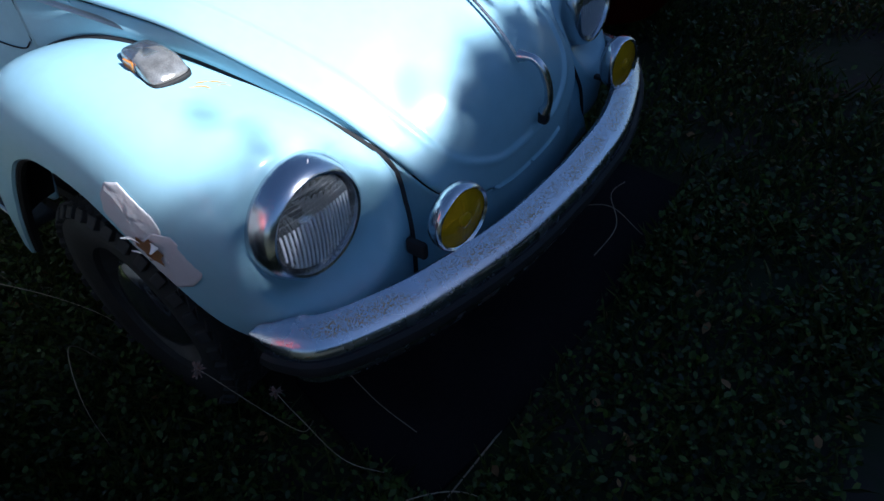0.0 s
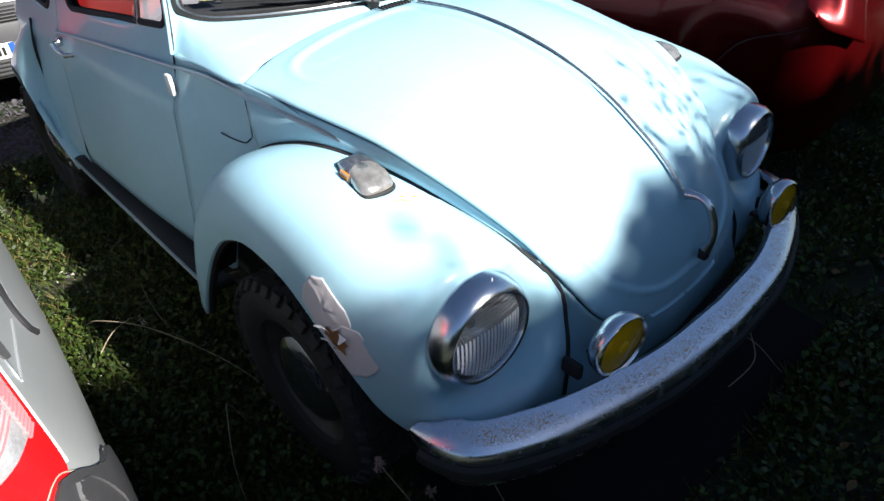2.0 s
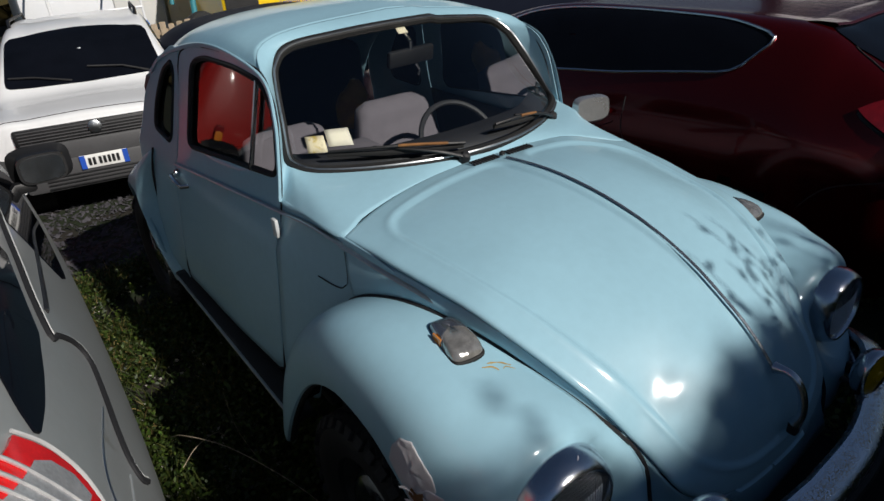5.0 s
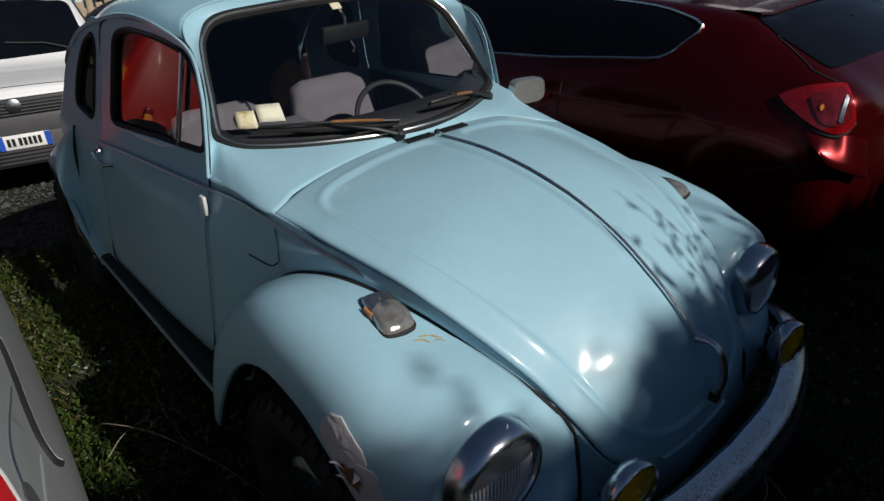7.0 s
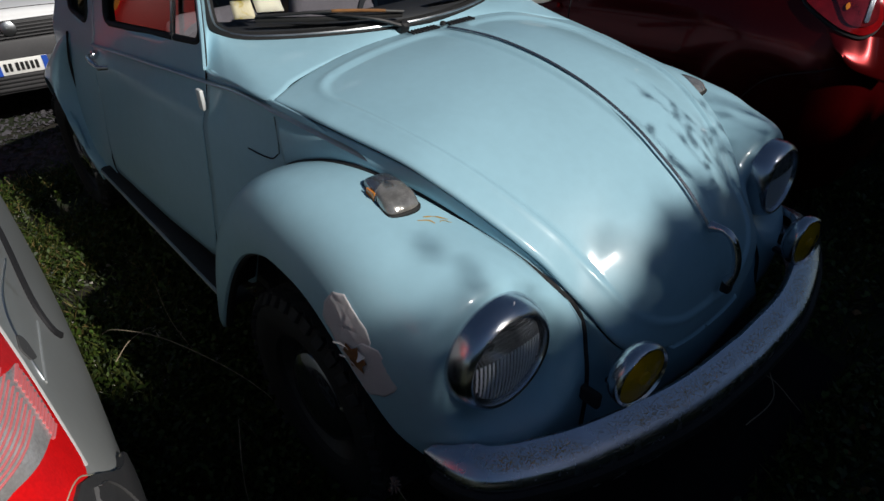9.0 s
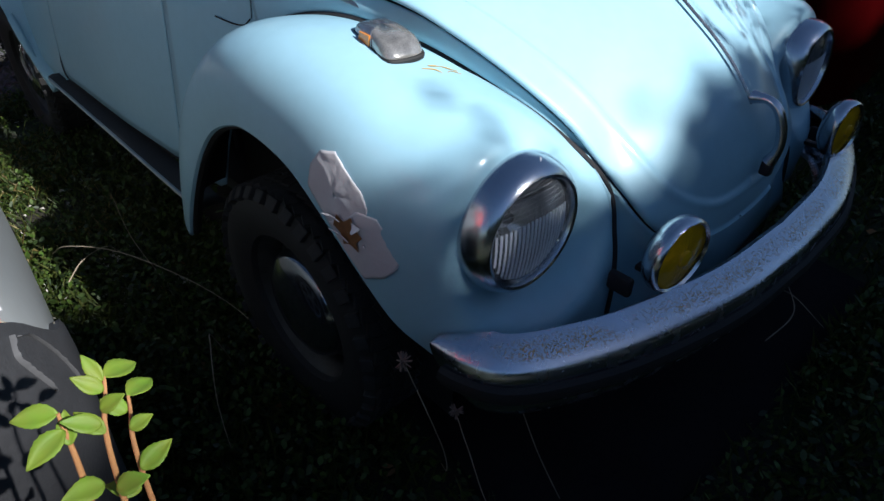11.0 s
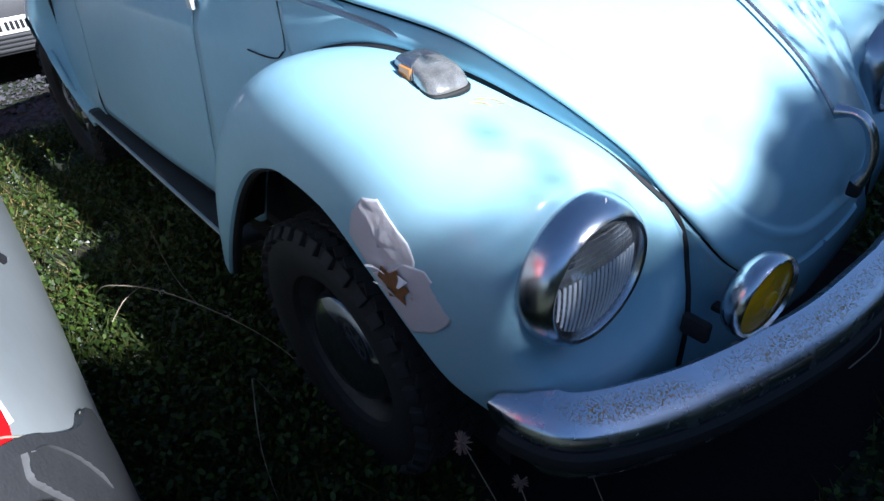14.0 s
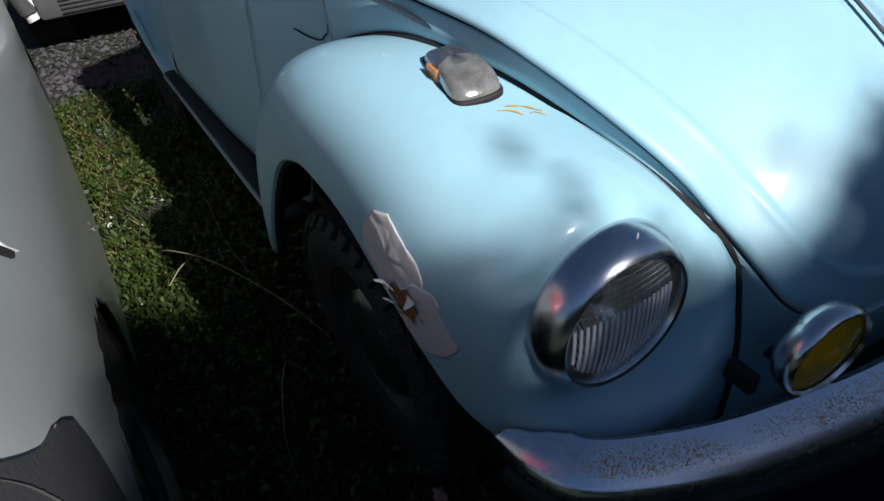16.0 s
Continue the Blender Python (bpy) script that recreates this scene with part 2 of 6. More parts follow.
def box(sx, sy, sz, loc=(0, 0, 0), bev=0.0, seg=2, m=None):
    bm = bmesh.new()
    bmesh.ops.create_cube(bm, size=1)
    for v in bm.verts:
        v.co = Vector((v.co.x * sx, v.co.y * sy, v.co.z * sz))
    if bev:
        bmesh.ops.bevel(bm, geom=bm.edges[:], offset=bev, segments=seg, affect='EDGES', profile=0.5)
    bm.verts.index_update()
    V = [tuple(v.co + Vector(loc)) for v in bm.verts]
    F = [tuple(v.index for v in f.verts) for f in bm.faces]
    bm.free()
    return moved((V, F), m) if m else (V, F)


def prism(loop, depth, bev=0.0):
    """A flat outline in x and y, pulled from z = 0 to depth, with a softened rim on top."""
    L = np.array(loop, float)
    c = L.mean(0)
    rows = [np.c_[L, np.zeros(len(L))]]
    if bev:
        rows.append(np.c_[L, np.full(len(L), depth - bev)])
        k = 1 - bev / (np.abs(L - c).max() + 1e-9)
        rows.append(np.c_[c + (L - c) * k, np.full(len(L), depth)])
    else:
        rows.append(np.c_[L, np.full(len(L), depth)])
    V, F = grid(np.array(rows), cv=True, flip=False)
    n = len(L)
    F.append(tuple(range(n))[::-1])
    F.append(tuple((len(rows) - 1) * n + i for i in range(n)))
    return V, F


def mir(vf):
    return [(-x, y, z) for x, y, z in vf[0]], [q[::-1] for q in vf[1]]


def part(name, vf, material, parent=None, label="", solid=0.0, smooth=True, angle=40):
    me = bpy.data.meshes.new(name)
    me.from_pydata([tuple(float(c) for c in v) for v in vf[0]], [], vf[1])
    bm = bmesh.new()
    bm.from_mesh(me)
    bmesh.ops.recalc_face_normals(bm, faces=bm.faces[:])
    if smooth:
        for f in bm.faces:
            f.smooth = True
        lim = radians(angle)
        for e in bm.edges:
            if len(e.link_faces) == 2 and e.calc_face_angle() > lim:
                e.smooth = False
    bm.to_mesh(me)
    bm.free()
    me.materials.append(material)
    ob = new(name, me)
    if parent:
        ob.parent = parent
    if solid:
        md = ob.modifiers.new("thickness", 'SOLIDIFY')
        md.thickness, md.offset = solid, -1
    if label:
        ob["label"] = label
    return ob


def thing(name, label, category, at=(0, 0, 0), group=""):
    ob = new(name)
    ob.empty_display_size = 0.1
    ob.location = at
    return tagged(ob, label, category, group)


GZ = -0.09      # ground level under the front axle; the car's own zero lies at its sill
SLOPE = 0.05    # the yard falls gently away towards +y


def yard(x, y):
    dip = min(1.0, max(0.0, (y - 3.0) / 1.6)) * min(1.0, max(0.0, (9.0 - y) / 1.5))
    return GZ - SLOPE * y - .17 * dip * dip * (3 - 2 * dip)


def on_yard(x, y, rz=0.0):
    return Matrix.Translation((x, y, yard(x, y))) @ pose(0, 0, 0, -math.degrees(math.atan(SLOPE)), 0, 0) @ pose(0, 0, 0, 0, 0, rz)


# ---- the pale blue car: body curves (nose towards -y, its right side at -x) ----
HOOD_C = [(0, .415, 1.016), (0, .28, 1.029), (0, .14, 1.032), (0, 0, 1.018), (0, -.126, .991), (0, -.228, .956), (0, -.317, .914), (0, -.39, .868),
          (0, -.455, .822), (0, -.51, .772), (0, -.555, .715), (0, -.585, .655), (0, -.602, .595), (0, -.606, .54), (0, -.60, .495)]
HOOD_E = [(-.60, .30, .975), (-.59, .20, .974), (-.58, .08, .97), (-.545, -.13, .95), (-.51, -.24, .91), (-.46, -.345, .845), (-.41, -.425, .773),
          (-.37, -.475, .70), (-.345, -.52, .648), (-.315, -.56, .595), (-.27, -.58, .555), (-.21, -.592, .525), (-.14, -.598, .507), (-.07, -.60, .497), (0, -.60, .495)]
JOINT = [(-.40, -.555, .40), (-.385, -.545, .50), (-.368, -.52, .58), (-.362, -.48, .67), (-.42, -.39, .765), (-.47, -.285, .825), (-.52, -.15, .875),
         (-.565, -.01, .895), (-.595, .12, .875), (-.615, .25, .815), (-.635, .35, .70), (-.655, .42, .55), (-.68, .46, .40)]
CROWN = [(-.62, -.555, .38), (-.68, -.565, .48), (-.71, -.585, .60), (-.735, -.555, .735), (-.765, -.45, .845), (-.79, -.32, .91), (-.80, -.15, .935),
         (-.81, .0, .94), (-.81, .14, .915), (-.815, .28, .82), (-.82, .38, .70), (-.82, .44, .54), (-.815, .48, .38)]
LIP = [(-.69, -.43, .38), (-.725, -.40, .43), (-.755, -.345, .48), (-.775, -.28, .56), (-.787, -.20, .645), (-.79, -.10, .71), (-.79, .02, .727),
       (-.79, .10, .712), (-.79, .19, .665), (-.79, .28, .58), (-.795, .35, .48), (-.80, .41, .37), (-.80, .46, .27)]


def hood_sheet(n=150, m=90):
    C, E = spl(HOOD_C, n), spl(HOOD_E, n)
    s = np.linspace(0, 1, m)
    P = C[:, None] + (E - C)[:, None] * (s ** 2.6)[None, :, None]
    P[..., 0] = E[:, None, 0] * s[None]
    return P


def full_hood():
    P = hood_sheet()
    row = np.linalg.norm(np.diff(P, axis=1), axis=2)
    lat = np.concatenate([np.cumsum(row[:, ::-1], 1)[:, ::-1], np.zeros((len(P), 1))], 1)
    col = np.linalg.norm(np.diff(P, axis=0), axis=2)
    rear = np.concatenate([np.zeros((1, P.shape[1])), np.cumsum(col, 0)], 0)
    tip = rear[-1:] - rear
    d = np.minimum(np.minimum(lat, tip), rear)
    h = np.clip(.5 + .5 * (rear - lat) / .10, 0, 1)
    soft = rear * (1 - h) + lat * h - .10 * h * (1 - h)
    h = np.clip(.5 + .5 * (tip - soft) / .08, 0, 1)
    soft = tip * (1 - h) + soft * h - .08 * h * (1 - h)
    # pressed panels: a shallow sunken field each side of a middle rib
    rib = np.abs(P[..., 0]) - np.interp(P[..., 1], [-.56, -.40, -.1, .25], [-.03, -.01, .016, .045])
    a, b = soft - 0.083, rib
    h = np.clip(.5 + .5 * (b - a) / .06, 0, 1)
    q = b * (1 - h) + a * h - .06 * h * (1 - h)
    k = np.clip((q + .002) / 0.013, 0, 1)
    raise_ = -(k * k * (3 - 2 * k)) * 0.0065 + .0022 * np.exp(-((q + .007) / .008) ** 2)
    gu, gv = np.gradient(P, axis=0), np.gradient(P, axis=1)
    nrm = np.cross(gu, gv)
    nrm /= np.linalg.norm(nrm, axis=2)[..., None] + 1e-9
    nrm *= np.sign(nrm[..., 2:3] + 1e-9)
    # the outermost strip rolls down into the gap
    roll = np.clip(1 - d / 0.014, 0, 1) ** 2 * 0.007
    P = P + nrm * (raise_ - roll)[..., None]
    left = P[:, :0:-1].copy()
    left[..., 0] *= -1
    return np.concatenate([left, P], 1)


def wing_sheet(J, K, O, n=90, m=44, weight=1.15, rim=0.022):
    J, K, O = spl(J, n), spl(K, n), spl(O, n)
    w = np.linspace(0, 1, m)[None, :, None]
    a, b, c = (1 - w) ** 2, 2 * w * (1 - w) * weight, w ** 2
    P = (a * J[:, None] + b * K[:, None] + c * O[:, None]) / (a + b + c)
    # turned-in lip round the wheel opening
    inn = O + np.array([rim, 0, 0])
    mid = O + np.array([rim * 0.25, 0, 0]) + 0.006 * (O - K) / (np.linalg.norm(O - K, axis=1)[:, None] + 1e-9)
    return np.concatenate([P, mid[:, None], inn[:, None]], 1)


def front_wing(n=120, m=70):
    """The front wing with a flat seat round the headlamp."""
    P = wing_sheet(JOINT, CROWN, LIP, n, m)
    r = np.hypot(P[..., 0] + .578, P[..., 2] - .668)
    k = np.clip((.205 - r) / .085, 0, 1)
    k = k * k * (3 - 2 * k) * (P[..., 1] < -.25)
    seat_y = np.clip(P[..., 1], -.444 - .006, -.444 + .004)
    P[..., 1] = P[..., 1] * (1 - k) + seat_y * k
    return P


beetle = thing("small_car", "old pale blue rounded two-door car with rusty chrome bumper", "car", (0, 0, GZ))


def settle(p):
    """The knocked left flank: it sits further in than the right one, and its wing sags."""
    x, y, z = (float(c) for c in p)
    if x <= .12:
        return x, y, z
    k = min(1.0, max(0.0, (y - .30) / .25))
    lo, hi = .12 + .38 * k, .56 + .10 * k
    f = min(1.0, max(0.0, (x - lo) / (hi - lo)))
    f = f * f * (3 - 2 * f)
    low = min(1.0, max(0.0, (z - .50) / .25))
    inset = (.040 + .035 * low) * f
    sag = .042 * f * low * math.exp(-((y + .05) / .36) ** 2)
    sag += .032 * min(1.0, x / .5) * min(1.0, max(0.0, (z - 1.26) / .12))
    return x - inset, y, z - sag


def bpart(name, vf, material, parent=None, label="", **kw):
    """A part of the pale blue car, given in the car's own frame."""
    vf = ([settle(p) for p in vf[0]], vf[1])
    ob = part(name, vf, material, parent or beetle, label, **kw)
    if parent is None:
        ob.location = (0, 0, -GZ)
    return ob


hood = bpart("hood", grid(full_hood()), PAINT, label="pale blue bonnet with pressed panels and dull paint", solid=0.006)
for side in (1, -1):
    W = grid(front_wing())
    vv = np.array(W[0])
    W = (W[0], [q for q in W[1] if not (math.hypot(vv[q[0]][0] + .578, vv[q[0]][2] - .668) < .098 and vv[q[0]][1] < -.2)])
    # a black sheet just inside the wing, and a black plate behind the wheel
    lin = np.array(W[0])
    lin = lin + (np.array([-.40, .06, .35]) - lin) * .022
    LN = ([tuple(p) for p in lin], W[1])
    bpart("wing_liner", LN if side == 1 else mir(LN), ARCHBLACK, label="black inner sheet of the wing")
    PL = box(.004, .80, .62, (-.60, .06, .40), .001)
    bpart("inner_arch", PL if side == 1 else mir(PL), ARCHBLACK)
    bpart("front_wing", W if side == 1 else mir(W), PAINT, solid=0.003)
    # side of the scuttle between bonnet and wing
    top = spl(HOOD_E[:9], 60) + np.array([.010, .004, -.016])
    bot = spl(JOINT[3:10][::-1], 60)
    S = np.array([top + (bot - top) * f for f in np.linspace(0, 1, 16)])
    S[..., 0] -= (np.sin(np.pi * np.linspace(0, 1, 16)) * 0.008)[:, None]
    S = grid(S)
    bpart("scuttle_side", S if side == 1 else mir(S), PAINT, solid=0.002)


def side_x(y, z):
    """Half width of the body's side at (y, z)."""
    base = np.interp(z, [.30, .36, .5, .67, .82, .9, .95, 1.1, 1.25, 1.34], [.72, .735, .725, .705, .69, .662, .648, .612, .576, .555])
    # ahead of the door the flank stands upright up to the bonnet's edge
    f = np.clip((.63 - np.asarray(y)) / .33, 0, 1) * (np.asarray(z) > .82)
    base = base * (1 - f) + np.maximum(base, .687) * f
    return base + np.interp(y, [0, .3, .63, 1.0, 1.5, 2.2], [-.12, -(.087), -.032, -.012, 0, -.02])


def on_side(yz):
    yz = np.asarray(yz, float)
    return np.stack([-side_x(yz[..., 0], yz[..., 1]), yz[..., 0], yz[..., 1]], -1)


def rounded(pts, r, k=6):
    """A closed outline with its corners rounded by about r."""
    P = np.array(pts, float)
    out = []
    for i in range(len(P)):
        a, b, c = P[i - 1], P[i], P[(i + 1) % len(P)]
        d1, d2 = (a - b), (c - b)
        q = min(r, 0.45 * np.linalg.norm(d1), 0.45 * np.linalg.norm(d2))
        p, s = b + d1 / np.linalg.norm(d1) * q, b + d2 / np.linalg.norm(d2) * q
        for f in np.linspace(0, 1, k):
            out.append((1 - f) ** 2 * p + 2 * f * (1 - f) * b + f * f * s)
    return np.array(out)


def aligned(inner, outer, n):
    """Both closed outlines cut into n points that start at the same angle."""
    c = inner.mean(0)
    w = np.linspace(-np.pi, np.pi, n, endpoint=False)
    res = []
    for L in (inner, outer):
        L = even(L, 600, True)
        a = np.arctan2(L[:, 1] - c[1], L[:, 0] - c[0])
        o = np.argsort(a)
        a, L = a[o], L[o]
        a = np.r_[a[-1] - 2 * np.pi, a, a[0] + 2 * np.pi]
        L = np.vstack([L[-1], L, L[0]])
        res.append(np.stack([np.interp(w, a, L[:, 0]), np.interp(w, a, L[:, 1])], 1))
    return res


def ring(inner, outer, n=140, k=26):
    a, b = aligned(inner, outer, n)
    return np.array([a + (b - a) * f for f in np.linspace(0, 1, k)])


DOOR = rounded([(.640, .375), (.640, 1.0), (.70, 1.215), (.80, 1.305), (1.02, 1.325), (1.36, 1.315), (1.515, 1.27), (1.522, .375)], .05)
DOOR_WIN = rounded([(.668, 1.03), (.715, 1.20), (.80, 1.272), (1.0, 1.29), (1.25, 1.285), (1.375, 1.255), (1.395, .955)], .05)
QUARTER = rounded([(1.528, .29), (1.522, 1.28), (1.62, 1.285), (1.86, 1.19), (2.05, 1.02), (2.12, .80), (2.12, .29)], .05)
QUARTER_WIN = rounded([(1.60, .915), (1.575, 1.19), (1.62, 1.225), (1.73, 1.18), (1.83, 1.05), (1.86, .925)], .06)
for side in (1, -1):
    f = (lambda q: q) if side == 1 else mir
    door = bpart("door", f(grid(on_side(ring(DOOR_WIN, DOOR)), cv=True)), PAINT, label="pale blue car door, closed, paint dulled", solid=0.004)
    bpart("quarter_panel", f(grid(on_side(ring(QUARTER_WIN, QUARTER)), cv=True)), PAINT, solid=0.004)
    gy, gz = np.meshgrid(np.linspace(.05, .634, 24), np.linspace(.36, .972, 30), indexing='ij')
    low_z = np.interp(gy, [.05, .25, .35, .42, .46], [.86, .79, .67, .52, .36])
    gz = low_z + (gz - .36) / .612 * (np.interp(gy, [.05, .10, .18, .30], [.925, .950, .966, .972]) - low_z)
    bpart("hinge_pillar_panel", f(grid(on_side(np.stack([gy, gz], -1)))), PAINT, solid=0.003)
    for nm, loop in (("door_glass", DOOR_WIN), ("quarter_glass", QUARTER_WIN)):
        c = loop.mean(0)
        g = on_side(np.array([c + (loop - c) * q for q in np.linspace(0.02, 1.0, 6)]))
        g[..., 0] += .012
        ob = bpart(nm, f(grid(g, cv=True)), GLASS)
        ob.visible_shadow = False
        bpart("window_seal", f(tube(np.vstack([on_side(loop), on_side(loop[:2])]) + np.array([.002, 0, 0]), .010, 6, False)), RUBBER)


def ws(a, b):
    a, b = np.asarray(a, float), np.asarray(b, float)
    return np.stack([a * (.555 - .09 * b), .43 + .43 * b + (.25 - .19 * b) * a * a, 1.03 + .335 * b - .03 * b * a * a], -1)


WS_IN = [(0, 0), (-.45, 0), (-.8, 0), (-.92, .015), (-.98, .06), (-1, .13), (-1, .4), (-1, .68), (-.98, .86), (-.87, .985), (-.55, 1), (0, 1)]
WS_OUT = [(0, .408, 1.010), (-.3, .393, 1.004), (-.5, .345, .988), (-.60, .305, .970), (-.613, .5, .967), (-.618, .63, .963), (-.592, .655, 1.08), (-.566, .70, 1.19),
          (-.546, .79, 1.285), (-.50, .90, 1.352), (-.35, .94, 1.386), (0, .955, 1.402)]
ab = spl(WS_IN, 80)
half_in, half_out = ws(ab[:, 0], ab[:, 1]), spl(WS_OUT, 80)


def both(P):
    q = P[::-1].copy()
    q[:, 0] *= -1
    return np.vstack([P, q[1:-1]])


loop_in, loop_out = both(half_in), both(half_out)
mid = loop_in * .5 + loop_out * .5
mid[:, 2] += .006
bpart("windscreen_surround", grid(np.array([loop_in * (1 - f) ** 2 + 2 * f * (1 - f) * mid + f * f * loop_out for f in np.linspace(0, 1, 14)]), cv=True), PAINT, label="pale blue scuttle, pillars and roof edge", solid=0.003)
abl = np.vstack([ab, (ab * [-1, 1])[::-1][1:-1]])
ca = np.array([0, .5])
shrunk = [ca + (abl - ca) * q for q in np.linspace(0.01, 1, 16)]
ob = bpart("windscreen", grid(np.array([ws(q[:, 0], q[:, 1]) for q in shrunk]), cv=True), GLASS, label="curved windscreen glass")
ob.visible_shadow = False
bpart("windscreen_seal", tube(np.vstack([loop_in, loop_in[:2]]), .016, 8, False), RUBBER, label="black rubber windscreen seal with thin bright insert")
bpart("seal_insert", tube(np.vstack([loop_in, loop_in[:2]]) + np.array([0, -.013, .008]), .0035, 6, False), ALU)
ROOF = [[(-.546, .79, 1.285), (-.50, .90, 1.352), (-.35, .94, 1.386), (0, .955, 1.402)], [(-.556, 1.15, 1.318), (-.49, 1.18, 1.372), (-.3, 1.2, 1.404), (0, 1.2, 1.412)],
        [(-.565, 1.5, 1.278), (-.48, 1.6, 1.325), (-.28, 1.62, 1.362), (0, 1.63, 1.37)], [(-.58, 1.86, 1.165), (-.45, 2.0, 1.20), (-.25, 2.05, 1.235), (0, 2.07, 1.25)],
        [(-.62, 2.1, .95), (-.4, 2.4, 1.0), (-.2, 2.45, 1.03), (0, 2.47, 1.04)], [(-.6, 2.3, .5), (-.4, 2.75, .6), (-.2, 2.85, .6), (0, 2.87, .6)]]
rows = np.array([spl(r, 16) for r in ROOF])
cols = np.array([spl(rows[:, j], 50) for j in range(16)]).transpose(1, 0, 2)
other = cols[:, ::-1].copy()[:, 1:]
other[..., 0] *= -1
bpart("roof", grid(np.concatenate([cols, other], 1)), PAINT, label="pale blue domed roof", solid=0.004)

# bumper
BP = [(-.752, -.435), (-.745, -.50), (-.705, -.575), (-.60, -.638), (-.46, -.690), (-.24, -.738), (0, -.752)]
bp = spl(BP, 60)
bp = np.vstack([bp, (bp * [-1, 1])[::-1][1:]])
tan = np.gradient(bp, axis=0)
nrm = np.stack([tan[:, 1], -tan[:, 0]], 1)
nrm /= np.linalg.norm(nrm, axis=1)[:, None]
nrm *= np.sign((nrm * bp).sum(1))[:, None]
BPROF = [(-.075, .512), (-.062, .524), (-.030, .512), (-.006, .498), (.000, .490), (.001, .470), (.001, .430), (-.002, .405), (-.010, .386), (-.03, .374), (-.06, .370)]
dist = np.r_[0, np.cumsum(np.linalg.norm(np.diff(bp, axis=0), axis=1))]
taper = np.clip(np.minimum(dist, dist[-1] - dist) / .10, 0, 1) ** .6
P = np.array([[(b[0] + n[0] * o * (.15 + .85 * k), b[1] + n[1] * o * (.15 + .85 * k), .495 + (z - .495) * (.12 + .88 * k)) for o, z in BPROF] for b, n, k in zip(bp, nrm, taper)])
bumper = bpart("front_bumper", grid(P), CHROME_OLD, label="rust-pitted chrome front bumper", solid=0.003)
bpart("bumper_strip", tube(np.c_[bp + nrm * .004, np.full(len(bp), .448)][5:-5], .013, 8, True, 1.4), RUBBER, bumper, "black rubber strip")

# headlamps
for side in (1, -1):
    m = Matrix.Translation((-.578 * side, -.456, .668)) @ pose(0, 0, 0, 90 - 1, 0, -2 * side) @ Matrix.Scale(1.07, 4)
    lamp = bpart("headlamp", lathe([(.104, -.09), (.112, -.05), (.1155, -.018), (.1155, -.004), (.113, .012), (.108, .026), (.102, .036), (.096, .040), (.0915, .038), (.089, .031), (.087, .022)], 72, m), CHROME, label="round headlamp in a deep chrome rim")
    ru, rv = np.meshgrid(np.linspace(-1, 1, 150), np.linspace(-1, 1, 40), indexing='ij')
    rx, ry = ru * np.sqrt(1 - rv * rv / 2) * .088, rv * np.sqrt(1 - ru * ru / 2) * .088
    # the bowl's fine ribs are added to mimic refraction through the lens
    bowl = -.050 + .072 * (np.hypot(rx, ry) / .088) ** 1.5 + .0006 * np.abs(np.sin(rx * 390))
    bpart("reflector", moved(grid(np.stack([rx, ry, bowl], -1)), m), REFLECT, lamp, "bright reflector, ribs added to mimic lens refraction")
    bpart("bulb_shield", lathe([(.011, -.050), (.012, -.026), (.009, -.014), (.001, -.010)], 20, m), ZINC, lamp)
    gu, gv = np.meshgrid(np.linspace(-1, 1, 40), np.linspace(-1, 1, 40), indexing='ij')
    lx, ly = gu * np.sqrt(1 - gv * gv / 2) * .089, gv * np.sqrt(1 - gu * gu / 2) * .089
    dome = .028 + .012 * (1 - (lx * lx + ly * ly) / .089 ** 2)
    ob = bpart("lens", moved(grid(np.stack([lx, ly, dome], -1)), m), LENSGLASS, lamp, "ribbed clear glass")
    ob.visible_shadow = False
    # broad pale ribs carry the painted sky reflection in the lower part
    for k in range(-9, 10):
        fx = k * .0083
        reach = math.sqrt(.081 ** 2 - fx * fx)
        fy = np.linspace(-reach, min(reach, .026 - .05 * abs(fx)), 16)
        rod = np.stack([np.full(16, fx), fy, .0275 + .012 * (1 - (fx * fx + fy * fy) / .089 ** 2)], 1)
        bpart("flute", moved(tube(rod, np.full(16, .0025), 8, True, .6), m), FLUTE, lamp)
    # ribs above are hair-thin, so that half stays dark
    for k in range(5):
        fy = .038 + k * .0085
        reach = math.sqrt(.081 ** 2 - fy * fy)
        fx = np.linspace(-reach, reach, 16)
        rod = np.stack([fx, np.full(16, fy), .0275 + .012 * (1 - (fx * fx + fy * fy) / .089 ** 2)], 1)
        bpart("flute", moved(tube(rod, np.full(16, .0004), 6, True, .6), m), FLUTE, lamp)

# front apron
top = spl(HOOD_E[6:], 50) + np.array([0, .012, -.004])
top = np.vstack([[[-.372, -.50, .655]], top[3:]])
top = even(top, 50)
botm = np.stack([np.linspace(-.41, 0, 50), np.linspace(-.57, -.60, 50), np.full(50, .36)], 1)
A = np.array([top + (botm - top) * q for q in np.linspace(0, 1, 14)])
l = A[:, ::-1].copy()[:, 1:]
l[..., 0] *= -1
bpart("front_apron", grid(np.concatenate([A, l], 1)), PAINT, solid=.003)

